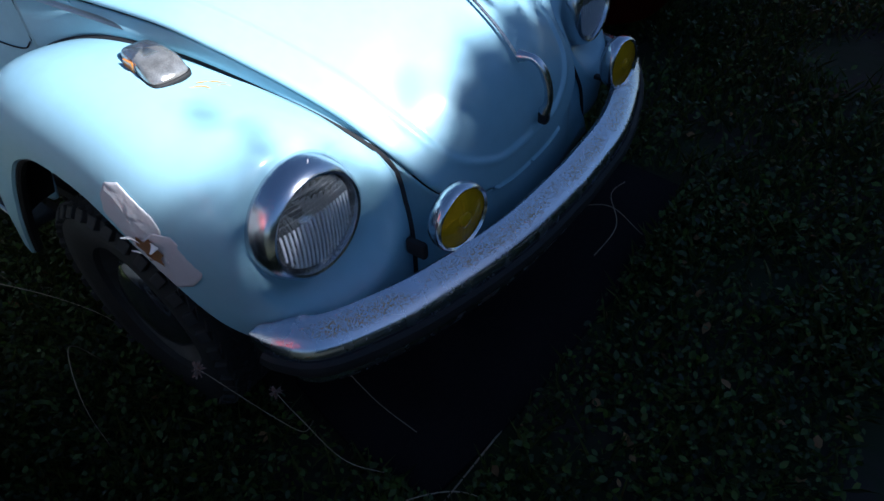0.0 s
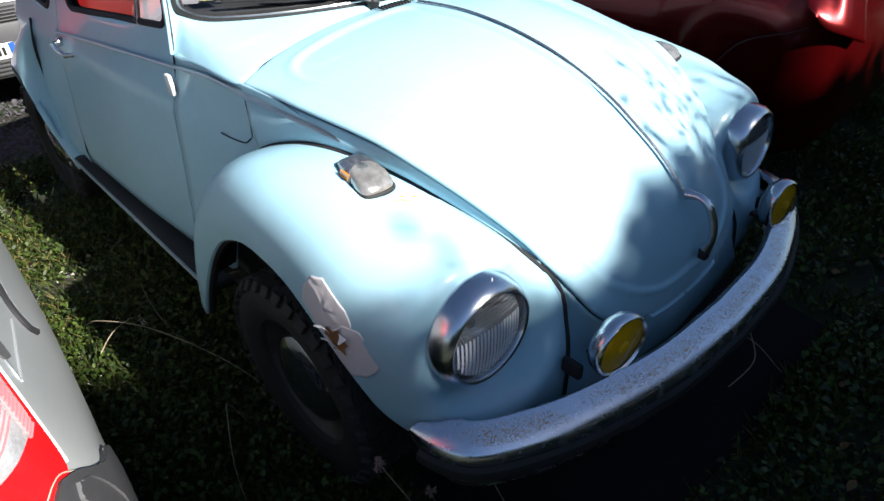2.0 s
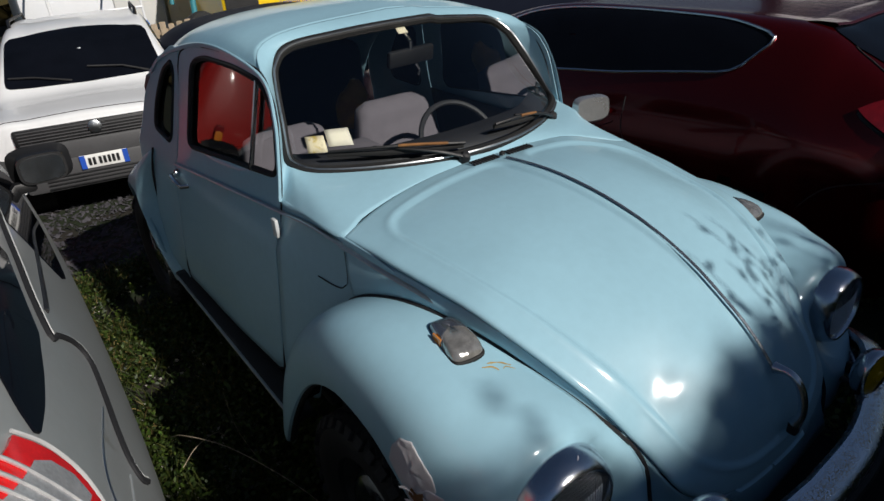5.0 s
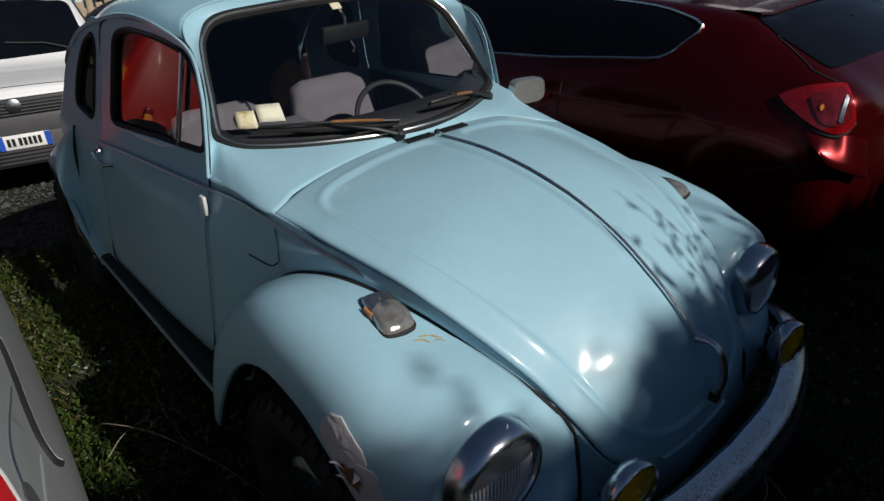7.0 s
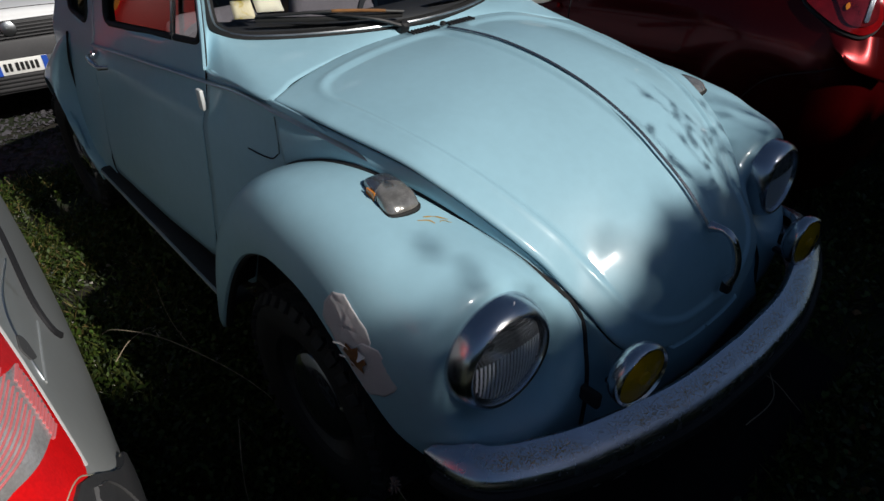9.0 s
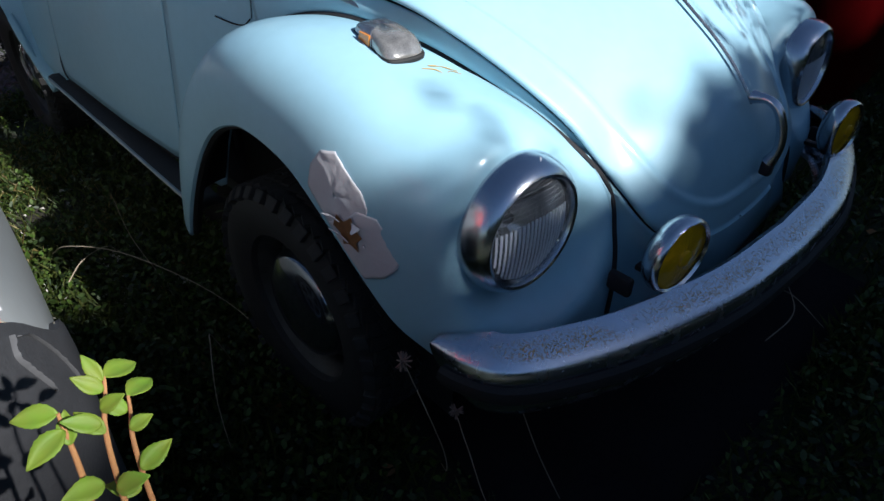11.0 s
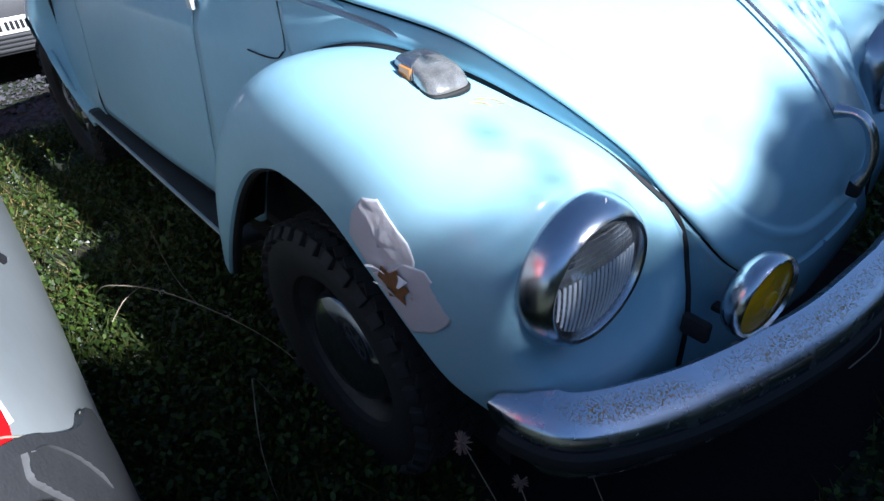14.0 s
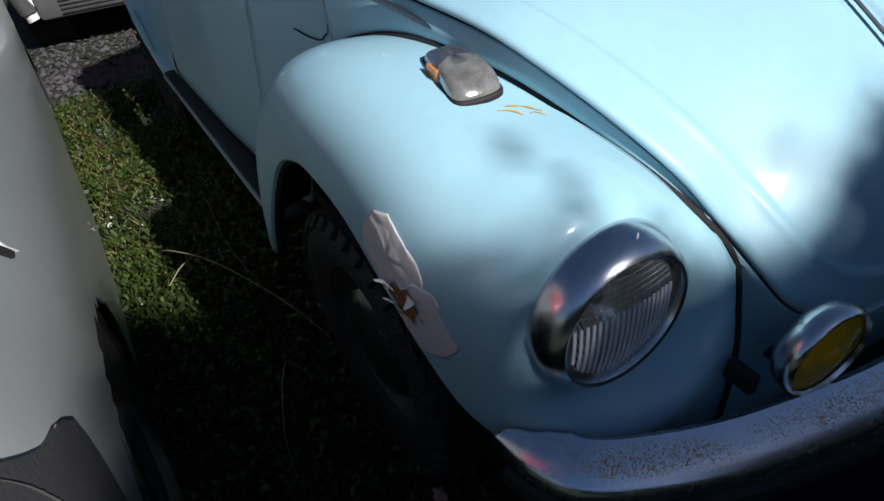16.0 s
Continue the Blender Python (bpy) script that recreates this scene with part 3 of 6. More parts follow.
# wheels
def wheel(cx, cy, side, cz):
    m = Matrix.Translation((cx, cy, cz)) @ pose(0, 0, 0, 0, -90 * side, 0)
    tyre = bpart("wheel", lathe([(.19, -.07), (.23, -.085), (.28, -.085), (.308, -.07), (.315, -.05), (.317, 0), (.315, .05), (.308, .07), (.28, .085), (.23, .085), (.195, .07), (.19, .055)], 64, m), TYRE, label="black treaded tyre")
    blocks = []
    for k in range(60):
        a = 2 * math.pi * k / 60
        for o, tw in ((-.055, .25), (-.018, -.2), (.018, .2), (.055, -.25)):
            blocks.append(moved(box(.026, .030, .010, (0, 0, 0)), m @ pose(0, 0, 0, 0, 0, math.degrees(a)) @ Matrix.Translation((.317, 0, o)) @ pose(0, 0, 0, 90 * tw, 0, 0) @ pose(0, 0, 0, 0, 90, 0)))
    for k in range(36):
        a = 360 * k / 36
        for o in (-.076, .076):
            blocks.append(moved(box(.030, .030, .022, (0, 0, 0), .003), m @ pose(0, 0, 0, 0, 0, a) @ Matrix.Translation((.300, 0, o)) @ pose(0, 0, 0, 0, 40 * (1 if o > 0 else -1), 0)))
    bpart("tread", join(*blocks), TYRE, tyre, smooth=False)
    bpart("rim", lathe([(.195, .06), (.19, .05), (.17, .03), (.165, .0), (.14, .01), (.12, .03), (.10, .03)], 48, m), STEEL, tyre, "rusty dark steel rim")
    bpart("hub_cap", lathe([(.142, .028), (.140, .042), (.128, .058), (.10, .070), (.05, .078), (.001, .08)], 48, m), HUB, tyre, "domed dull metal hub cap")


for cx, cy in ((.665, .065), (-.665, .065), (.62, 2.40), (-.62, 2.40)):
    wheel(cx, cy, 1 if cx < 0 else -1, .225 if cy < 1 else .115)
for side in (1, -1):
    f = (lambda q: q) if side == 1 else mir
    rb = [(-.70, .335), (-.70, .352), (-.755, .358), (-.768, .352), (-.770, .335)]
    bpart("running_board", f(grid(np.array([[(x, y, z) for x, z in rb] for y in np.linspace(.42, 1.62, 30)]))), RUBBER, label="black ribbed running board", solid=.003)
    bpart("board_trim", f(tube([(-.771, .43, .348), (-.771, 1.6, .348)], .006, 6)), ALU)
    # rear wing: the front wing's lines, larger and turned round
    bpart("rear_wing", f(grid(wing_sheet([(-.69, 1.74, .28), (-.69, 1.82, .36), (-.69, 1.89, .474), (-.69, 1.925, .59), (-.69, 1.895, .72), (-.675, 1.84, .835), (-.652, 2.0, .775), (-.60, 2.4, .64), (-.54, 2.8, .48), (-.48, 2.95, .36)],
                                         [(-.745, 1.73, .26), (-.77, 1.82, .37), (-.79, 1.90, .49), (-.795, 1.95, .62), (-.775, 1.95, .72), (-.735, 1.92, .80), (-.735, 2.08, .72), (-.705, 2.45, .58), (-.63, 2.85, .44), (-.56, 2.98, .34)],
                                         [(-.745, 1.76, .24), (-.765, 1.82, .36), (-.772, 1.88, .47), (-.775, 1.96, .555), (-.765, 2.06, .585), (-.75, 2.2, .575), (-.725, 2.4, .53), (-.70, 2.6, .46), (-.67, 2.78, .36), (-.64, 2.88, .24)]))), PAINT, solid=.003)
    js = spl([(-.693, 1.74, .28), (-.693, 1.82, .36), (-.693, 1.89, .474), (-.693, 1.925, .59), (-.693, 1.895, .72), (-.678, 1.84, .845)], 40)
    bpart("wing_bead", f(tube(js + np.array([-.004, -.004, 0]), .005, 6)), GROOVE)


# ---- the pale blue car: trim, lamps, glass furniture ----
def line_on_hood(x_of_y, y0, y1, n, lift=0.0):
    """Points along the bonnet's middle profile, offset sideways."""
    C = spl(HOOD_C, 400)
    ys = np.linspace(y0, y1, n)
    z = np.interp(ys, C[::-1, 1], C[::-1, 2])
    return np.stack([[x_of_y(v) for v in ys], ys, z + lift], 1)


bpart("hood_trim", tube(line_on_hood(lambda v: -.012 + .040 * (.325 - v), .325, -.548, 60, .005), .0042, 8, True, .7), ZINC, hood, "thin dull bright-metal centre strip")
# pull handle at the nose
hp = spl([(.022, -.545, .745), (.023, -.578, .748), (.024, -.603, .732), (.025, -.620, .695), (.025, -.625, .655), (.025, -.616, .625)], 26)
handle = bpart("hood_handle", tube(hp, np.interp(np.linspace(0, 1, 26), [0, .15, .5, .85, 1], [.014, .009, .010, .010, .015]), 10), CHROME, hood, "chrome pull handle")
bpart("handle_foot", box(.024, .024, .034, (.025, -.616, .612), .006), BLACK, handle, "dark handle lock")
# fresh-air louvres ahead of the windscreen
for k in range(-9, 10):
    if k == 0:
        continue
    sx = k * .0115 + (.012 if k > 0 else -.012)
    bpart("louvre", box(.0065, .030, .006, (sx, .362, 1.0265), .0015), GROOVE, hood)
bpart("washer_jet", lathe([(.009, 0), (.009, .006), (.004, .011), (.001, .012)], 14, Matrix.Translation((0, .36, 1.027))), BLACK, hood)

for side in (1, -1):
    f = (lambda q: q) if side == 1 else mir
    # beading between wing and body
    bead = spl(JOINT[:11], 90)
    bpart("wing_bead", f(tube(bead + np.array([-.004, -.002, .002]), .0055, 6)), GROOVE)
    # belt moulding
    belt = spl([(-.655, 1.50, .862), (-.668, 1.1, .900), (-.658, .80, .925), (-.647, .62, .938), (-.628, .45, .952), (-.605, .28, .952), (-.590, .12, .945), (-.560, -.01, .925), (-.527, -.085, .898)], 80)
    bx = side_x(belt[:, 1], belt[:, 2])
    keep = belt[:, 1] > .30
    belt[keep, 0] = -bx[keep] - .002
    belt += np.array([-.006, 0, .002])
    bpart("belt_moulding", f(tube(belt, .0075, 8, True, .6)), ALU, label="thin bright metal waist moulding")
    # fuel flap outline on the right flank only
    if side == 1:
        fp = on_side(spl([(.303, .830), (.298, .87), (.298, .93)], 12))
        fp[:, 0] -= .001
        bpart("fuel_flap", tube(fp, .0016, 5), BEAD, label="edge of the fuel flap")
        lowp = on_side(spl([(.425, .812), (.37, .808), (.325, .812), (.306, .828)], 12))
        lowp[:, 0] -= .003
        bpart("flap_gap", tube(lowp, .0017, 6), GROOVE)
    # door gap
    dl = on_side(DOOR)
    dl[:, 0] -= .0005
    bpart("door_gap", f(tube(np.vstack([dl, dl[:1]]), .0030, 5, False)), GROOVE)
    # door handle
    hy = 1.40
    hx = side_x(hy, .825)
    dh = bpart("door_handle", f(tube([(-hx - .004, 1.47, .835), (-hx - .030, 1.465, .833), (-hx - .034, 1.42, .829), (-hx - .032, 1.35, .823), (-hx - .006, 1.34, .822)], [.010, .011, .010, .009, .008], 8)), CHROME, label="chrome pull door handle")
    bpart("push_button", f(lathe([(.016, 0), (.016, .012), (.010, .016), (.001, .016)], 16, Matrix.Translation((-hx, 1.475, .836)) @ pose(0, 0, 0, 0, -90, 0))), CHROME, dh)
    # quarter light bar in the door window
    q0, q1 = on_side([(.845, 1.005), (.835, 1.275)])
    bpart("quarter_light_bar", f(tube([q0, q1], .008, 8)), CHROME, label="chrome quarter light bar")
    # rain gutter above the doors
    gut = spl([(-.622, .632, .97), (-.598, .652, 1.08), (-.572, .692, 1.19), (-.552, .78, 1.285), (-.560, 1.0, 1.330), (-.562, 1.25, 1.328), (-.568, 1.5, 1.286), (-.585, 1.75, 1.22), (-.60, 1.9, 1.14)], 60)
    bpart("rain_gutter", f(tube(gut, .008, 8, True, .7)), PAINT)
    # hinge remains at the pillar
    if side == 1:
        bpart("mirror_bracket", box(.012, .030, .058, (-.650, .628, .895), .004), mat("bare_zinc", (.62, .64, .64), .45, .3), label="bare metal mirror bracket, mirror missing")

    # direction indicator on the wing top
    im = Matrix.Translation((-.586, -.130, .884)) @ pose(0, 0, 0, 8, 0, -5) @ Matrix.Scale(.90, 4)
    outl = np.array([(.024, .084), (-.024, .084), (-.036, .05), (-.043, -.02), (-.046, -.065), (-.036, -.086), (0, -.092), (.036, -.086), (.046, -.065), (.043, -.02), (.036, .05)])
    outl[:, 1] = np.where(outl[:, 1] > 0, outl[:, 1] * .74, outl[:, 1])
    outl = even(spl(np.vstack([outl, outl[:1]]), 160)[:-1], 80, True)
    ind = bpart("indicator", f(moved(prism(outl, .010, .003), im)), RUBBER, label="wing-top indicator with milky lens and amber side")
    lay = []
    for h, sc, sh in ((.008, .95, 0), (.016, .94, 0), (.026, .92, .001), (.036, .89, .003), (.044, .84, .005), (.050, .74, .007), (.052, .5, .008), (.053, .02, .008)):
        q = outl * [sc, sc * (1 - .10 * (h - .008) / .045)]
        hh = .008 + .62 * (h - .008) * np.interp(q[:, 1], [-.088, -.06, -.01, .03, .06], [.86, .98, 1.06, .86, .45])
        lay.append(np.c_[q[:, 0], q[:, 1] + sh, hh])
    body = np.array(lay)
    w = np.argsort(outl[:, 1])
    front = np.where(outl[:, 1] < -.022)[0]
    front = np.roll(front, -int(np.argmax(np.diff(np.r_[front, front[0] + len(outl)])) + 1))
    back = np.array([(front[-1] + k) % len(outl) for k in range((front[0] - front[-1]) % len(outl) + 1)])
    bpart("indicator_body", f(moved(grid(body[:, back]), im)), ZINC, ind, "scuffed silver housing", solid=.001)
    bpart("indicator_lens", f(moved(grid(body[:, front]), im)), CLEAR, ind, "milky clear lens", solid=.001)
    bpart("lens_edge", f(moved(tube(np.vstack([body[1:6, front[0]] , body[6:, front[len(front) // 2]][:0]]), .0018, 6), im)), ZINC, ind)
    bpart("amber_panel", f(moved(prism([(-.020, -.011), (.018, -.011), (.018, .013), (-.016, .008)], .004, .001), im @ Matrix.Translation((-.0390, .000, .018)) @ pose(0, 0, 0, 90, 0, -90) @ pose(0, 0, 0, 0, 0, 0))), AMBER, ind, "amber side window")

# fog lamps on the bumper
for cx in (-.342, .445):
    m = Matrix.Translation((cx, -.626, .583)) @ pose(0, 0, 0, 89, 0, -7) @ Matrix.Scale(1.03, 4)
    fog = bpart("fog_lamp", lathe([(.001, -.030), (.03, -.028), (.055, -.022), (.068, -.012), (.073, .0), (.073, .012), (.071, .020), (.067, .023), (.063, .018)], 48, m), CHROME, label="round chrome fog lamp with yellow glass")
    rr = np.linspace(.001, .066, 10)
    w = np.linspace(0, 2 * np.pi, 90, endpoint=False)
    G = np.array([[(r * math.cos(a), r * math.sin(a), .015 + .008 * (1 - (r / .066) ** 2) + .0007 * math.sin(r * math.cos(a) * 700)) for a in w] for r in rr])
    bpart("fog_lens", moved(grid(G, cv=True), m), YELLOW, fog, "yellow ribbed glass")
    bpart("lens_boss", lathe([(.016, .020), (.016, .027), (.010, .031), (.001, .031)], 20, m), YELLOW, fog)
    bpart("fog_bracket", join(box(.020, .05, .012, (cx, -.59, .520), .003), tube([(cx, -.60, .515), (cx, -.60, .53)], .008, 8)), BLACK, fog)
    bpart("bumper_iron", box(.018, .05, .040, (cx - .070 * (1 if cx < 0 else -1), -.575, .520), .007), GROOVE, label="black bumper bracket cover")

# paint chip on the headlamp rim
bpart("paint_chip", moved(prism([(math.cos(a) * .010, math.sin(a) * .006) for a in np.linspace(0, 6.28, 14)[:-1]], .0012), Matrix.Translation((-.560, -.470, .7845)) @ pose(0, 0, 0, 10, 0, 15)), TAPE, label="pale paint chip")

# patched and torn tape on the wing's outer face
WS_ = wing_sheet(JOINT, CROWN, LIP, 240, 120)[:, 45:120].reshape(-1, 3)


def wing_x(y, z):
    d = (WS_[:, 1] - y) ** 2 + (WS_[:, 2] - z) ** 2
    i = np.argsort(d)[:6]
    w = 1 / (d[i] + 1e-6)
    return float((WS_[i, 0] * w).sum() / w.sum())


def on_wing(loop, lift, rings=10, seed=0, crumple=0.0):
    L = even(np.array(loop), 72, True)
    c = L.mean(0)
    rows = []
    for q in np.linspace(.02, 1, rings):
        row = []
        for y, z in c + (L - c) * q:
            n = noise.noise((y * 38 + seed, z * 38, seed)) + .5 * noise.noise((y * 90, z * 90, seed + 3))
            row.append((wing_x(y, z) - lift - abs(n) * crumple, y, z))
        rows.append(row)
    return np.array(rows)


T1 = [(-.236, .782), (-.205, .776), (-.182, .742), (-.172, .700), (-.198, .672), (-.222, .644), (-.246, .628), (-.276, .650), (-.300, .672), (-.306, .704), (-.292, .730), (-.262, .756)]
T2 = [(-.222, .650), (-.240, .660), (-.262, .672), (-.286, .694), (-.324, .694), (-.352, .664), (-.372, .640), (-.364, .612), (-.338, .582), (-.312, .572), (-.296, .562), (-.268, .592)]
for loop, sd in ((T1, 1), (T2, 2)):
    bpart("tape_patch", grid(on_wing(loop, .002 + .0012 * sd, 14, sd, .0022), cv=True), TAPE, label="torn, lifting grey repair tape", solid=.001)
HOLE = [(-.246, .676), (-.262, .668), (-.278, .682), (-.284, .664), (-.300, .650), (-.288, .636), (-.292, .618), (-.272, .628), (-.258, .622), (-.254, .642), (-.236, .652)]
bpart("rust_hole", grid(on_wing(HOLE, .0075, 6, 5, .001), cv=True), RUST, label="rusty hole in the tape")
for c, r in (((-.262, .634), 0), ((-.288, .672), 40), ((-.244, .668), 100)):
    x = wing_x(*c)
    bpart("tape_flap", grid(np.array([[(x - .010 - .016 * (i / 5) ** 2, c[0] + (j - 2) * .007 * (1 - i / 6) + .003 * i * math.cos(r), c[1] + .005 * i * math.sin(r + 1)) for j in range(5)] for i in range(6)])), TAPE, label="curled torn tape flap", solid=.001)
# rust scratch in front of the indicator
SCRATCHES = ([(-.585, -.235), (-.572, -.240), (-.566, -.250), (-.556, -.246), (-.545, -.255), (-.53, -.262)], [(-.575, -.232), (-.560, -.236), (-.548, -.246)], [(-.560, -.255), (-.548, -.262), (-.538, -.262)])
for k, pts in enumerate([[(-.585 + (x + .585) * 1.75, -.232 + (y + .235) * 1.5) for x, y in line] for line in SCRATCHES]):
    Wt = wing_sheet(JOINT, CROWN, LIP, 240, 120)[:, :70].reshape(-1, 3)
    P = spl([(x, y, Wt[np.argmin((Wt[:, 0] - x) ** 2 + (Wt[:, 1] - y) ** 2), 2] + .0006) for x, y in pts], 24)
    bpart("rust_scratch", tube(P, np.abs(np.sin(np.linspace(.2, 6 + k, 24))) * .0018 + .0007, 5, True, .4), mat("ochre_rust_%s" % "abc"[k], (.42, .27, .06), .9) if k == 0 else bpy.data.materials["ochre_rust_a"], label="ochre rust scratch")

# wipers
for px, tipx in ((-.105, -.46), (.375, .06)):
    wp = ws(px / .555, 0)[None][0] + np.array([0, -.030, .004])
    arm_end = ws((px * .35 + tipx * .65) / .54, .14) + np.array([0, -.022, .010])
    wiper = bpart("wiper", tube(spl([wp, wp * .6 + arm_end * .4 + np.array([0, -.022, .012]), arm_end], 16), np.linspace(.012, .006, 16), 8, True, .6), BLACK, label="black wiper arm and blade with rusty spine")
    a, b = ws((px * .9 + tipx * .1) / .552, .06), ws(tipx / .545, .10)
    ts = np.linspace(0, 1, 14)
    xs = px * .80 + (tipx - px * .80) * ts
    blade = np.array([ws(x / .55, .055 + .06 * t) + np.array([0, -.016, .008]) for x, t in zip(xs, ts)])
    bpart("wiper_blade", tube(blade, .005, 6, True, 1.6), RUBBER, wiper)
    spine = blade + np.array([0, -.008, .010]) + np.sin(np.pi * ts)[:, None] * np.array([0, -.006, .012])
    bpart("blade_spine", tube(spine, .0046, 6), BLACK, wiper)
    bpart("spine_rust", tube(spine[2:8] + np.array([0, -.002, .002]), .0046, 6), RUST, wiper, "rusty stretch of the blade spine")
    bpart("wiper_pivot", lathe([(.020, -.03), (.018, .0), (.012, .012), (.001, .014)], 18, Matrix.Translation(tuple(wp)) @ pose(0, 0, 0, 40, 0, 0)), BLACK, wiper)

# outside mirror on the far door
mm = Matrix.Translation((.700, .565, 1.000)) @ pose(0, 0, 0, 84, 0, -14)
oval = [(math.copysign(abs(math.cos(a)) ** .6, math.cos(a)) * .084, math.copysign(abs(math.sin(a)) ** .6, math.sin(a)) * .050) for a in np.linspace(0, 2 * math.pi, 40, endpoint=False)]
mirror = bpart("door_mirror", moved(prism(oval, .026, .012), mm), mat('mirror_shell', (.60, .60, .60), .28, .85), label="chrome-backed square door mirror")
bpart("mirror_stem", tube([(.630, .64, .930), (.640, .60, .950), (.680, .572, .978)], .009, 8), CHROME, mirror)

# ---- cabin ----
dash = []
for a in np.linspace(-1, 1, 25):
    e = ws(a * .97, .02)
    dash.append([e + np.array([0, .02, .002]), e * [.98, 1, 1] + np.array([0, .12, .012]), e * [.97, 1, 1] + np.array([0, .20 - .14 * a * a, 0]), e * [.96, 1, 1] + np.array([0, .24 - .16 * a * a, -.06]), e * [.96, 1, 1] + np.array([0, .22 - .16 * a * a, -.25])])
bpart("dashboard", grid(np.array(dash)), VINYL, label="black padded dashboard", solid=.004)
bpart("parcel_tray", box(.30, .16, .05, (-.33, .80, .985), .02), FABRIC, label="grey cover on the dashboard")
bpart("cabin_floor", box(1.28, 2.2, .04, (0, 1.55, .34), .01), VINYL)
bpart("bulkhead", box(1.10, .03, .62, (0, .63, .66), .01), VINYL)
for side in (1, -1):
    f = (lambda q: q) if side == 1 else mir
    gy2, gz2 = np.meshgrid(np.linspace(.66, 1.50, 12), np.linspace(.38, .93, 10), indexing='ij')
    trim = on_side(np.stack([gy2, gz2], -1))
    trim[..., 0] += .03
    bpart("door_trim", f(grid(trim)), VINYL, solid=.004)


def seat(cx, cy, tall):
    base = [(math.copysign(abs(math.cos(a)) ** .5, math.cos(a)) * .25, math.copysign(abs(math.sin(a)) ** .5, math.sin(a)) * .26) for a in np.linspace(0, 2 * math.pi, 40, endpoint=False)]
    s = bpart("car_seat", moved(prism(base, .17, .05), Matrix.Translation((cx, cy, .40))), FABRIC, label="front seat in quilted mauve-grey cover")
    rows = []
    for v in np.linspace(0, 1, 26):
        w = .235 * (1 - .30 * v ** 3)
        lean = .16 * v
        r = []
        for u in np.linspace(0, 2 * np.pi, 56, endpoint=False):
            cxx = math.copysign(abs(math.cos(u)) ** .55, math.cos(u)) * w
            dy = math.copysign(abs(math.sin(u)) ** .6, math.sin(u)) * .075 * (1 - .3 * v)
            q = .006 * abs(math.sin((cxx * 40 + v * 22)) * math.sin((cxx * 40 - v * 22)))
            top = 1 if v < .93 else math.sqrt(max(0, 1 - ((v - .93) / .07) ** 2)) * .8 + .2
            r.append((cx + cxx * (top * .3 + .7), cy + .26 + lean + dy * top - (q if dy < 0 else 0), (.35 + tall * v)))
        rows.append(r)
    V, F = grid(np.array(rows), cv=True)
    F.append(tuple(range(25 * 56, 26 * 56)))
    bpart("backrest", (V, F), FABRIC, s, "quilted mauve-grey backrest")


seat(-.26, 1.0, .58)
seat(.22, .92, .63)
bpart("rear_bench", join(box(1.15, .5, .25, (0, 1.95, .55), .06), box(1.15, .18, .55, (0, 2.18, .82), .07)), VINYL, label="black rear bench")
sw = Matrix.Translation((.25, .88, .875)) @ pose(0, 0, 0, 52, 0, 0)
ringp = [(math.cos(a) * .175, math.sin(a) * .175, 0) for a in np.linspace(0, 2 * math.pi, 61)]
wheel_ob = bpart("steering_wheel", moved(tube(ringp, .011, 8, False), sw), VINYL, label="black two-spoke steering wheel")
bpart("spoke", moved(join(box(.34, .03, .012, (0, 0, -.01), .004), lathe([(.05, -.02), (.05, .0), (.03, .012), (.001, .014)], 24)), sw), VINYL, wheel_ob)
bpart("steering_column", tube([tuple(sw @ Vector((0, 0, -.02))), (.25, .64, .75)], .03, 10), VINYL, wheel_ob)
rm = ws(0, .72) + np.array([.0, .085, -.012])
mir_ob = bpart("rear_view_mirror", moved(box(.20, .022, .058, (0, 0, 0), .010), Matrix.Translation(tuple(rm)) @ pose(0, 0, 0, 10, 0, 6)), BLACK, label="black interior mirror on a bright stalk")
bpart("mirror_stalk", tube([tuple(rm), tuple(rm + np.array([-.01, -.02, .05])), tuple(ws(-.01, 1.0) + np.array([0, .03, 0]))], .006, 8), CHROME, mir_ob)
bpart("mirror_charm", tube([tuple(rm + np.array([.02, 0, -.03])), tuple(rm + np.array([.03, -.005, -.05])), tuple(rm + np.array([.02, -.01, -.065]))], .004, 6), CHROME, mir_ob)


def sheet_on_glass(a0, a1, b0, b1, material, name, label, lift=.012):
    P = np.array([[ws(a, b) + np.array([0, lift, 0]) for b in np.linspace(b0, b1, 4)] for a in np.linspace(a0, a1, 5)])
    return bpart(name, grid(P), material, label=label, solid=.001)


sheet_on_glass(-.90, -.81, .13, .26, PAPER, "windscreen_paper", "yellowed paper slip behind the windscreen")
sheet_on_glass(-.80, -.68, .17, .30, mat("cream_paper", (.78, .74, .62), .9, var=.08), "windscreen_paper", "cream paper slip behind the windscreen")
sheet_on_glass(-.075, .005, .91, .985, PAPER, "windscreen_sticker", "orange and white windscreen sticker")
bpart("hanging_cloth", tube(spl([(.19, 1.58, 1.02), (.18, 1.57, .96), (.15, 1.57, .90), (.14, 1.6, .82)], 18), [.02 + .05 * math.sin(2.6 * i / 17) for i in range(18)], 12), mat("ochre_cloth", (.45, .22, .05), .95, var=.3, scale=12, bump=.5, bscale=40), label="ochre cloth on the rear seat")
bpart("rear_wall", box(1.0, .03, .34, (0, 2.3, .80), .01), VINYL)


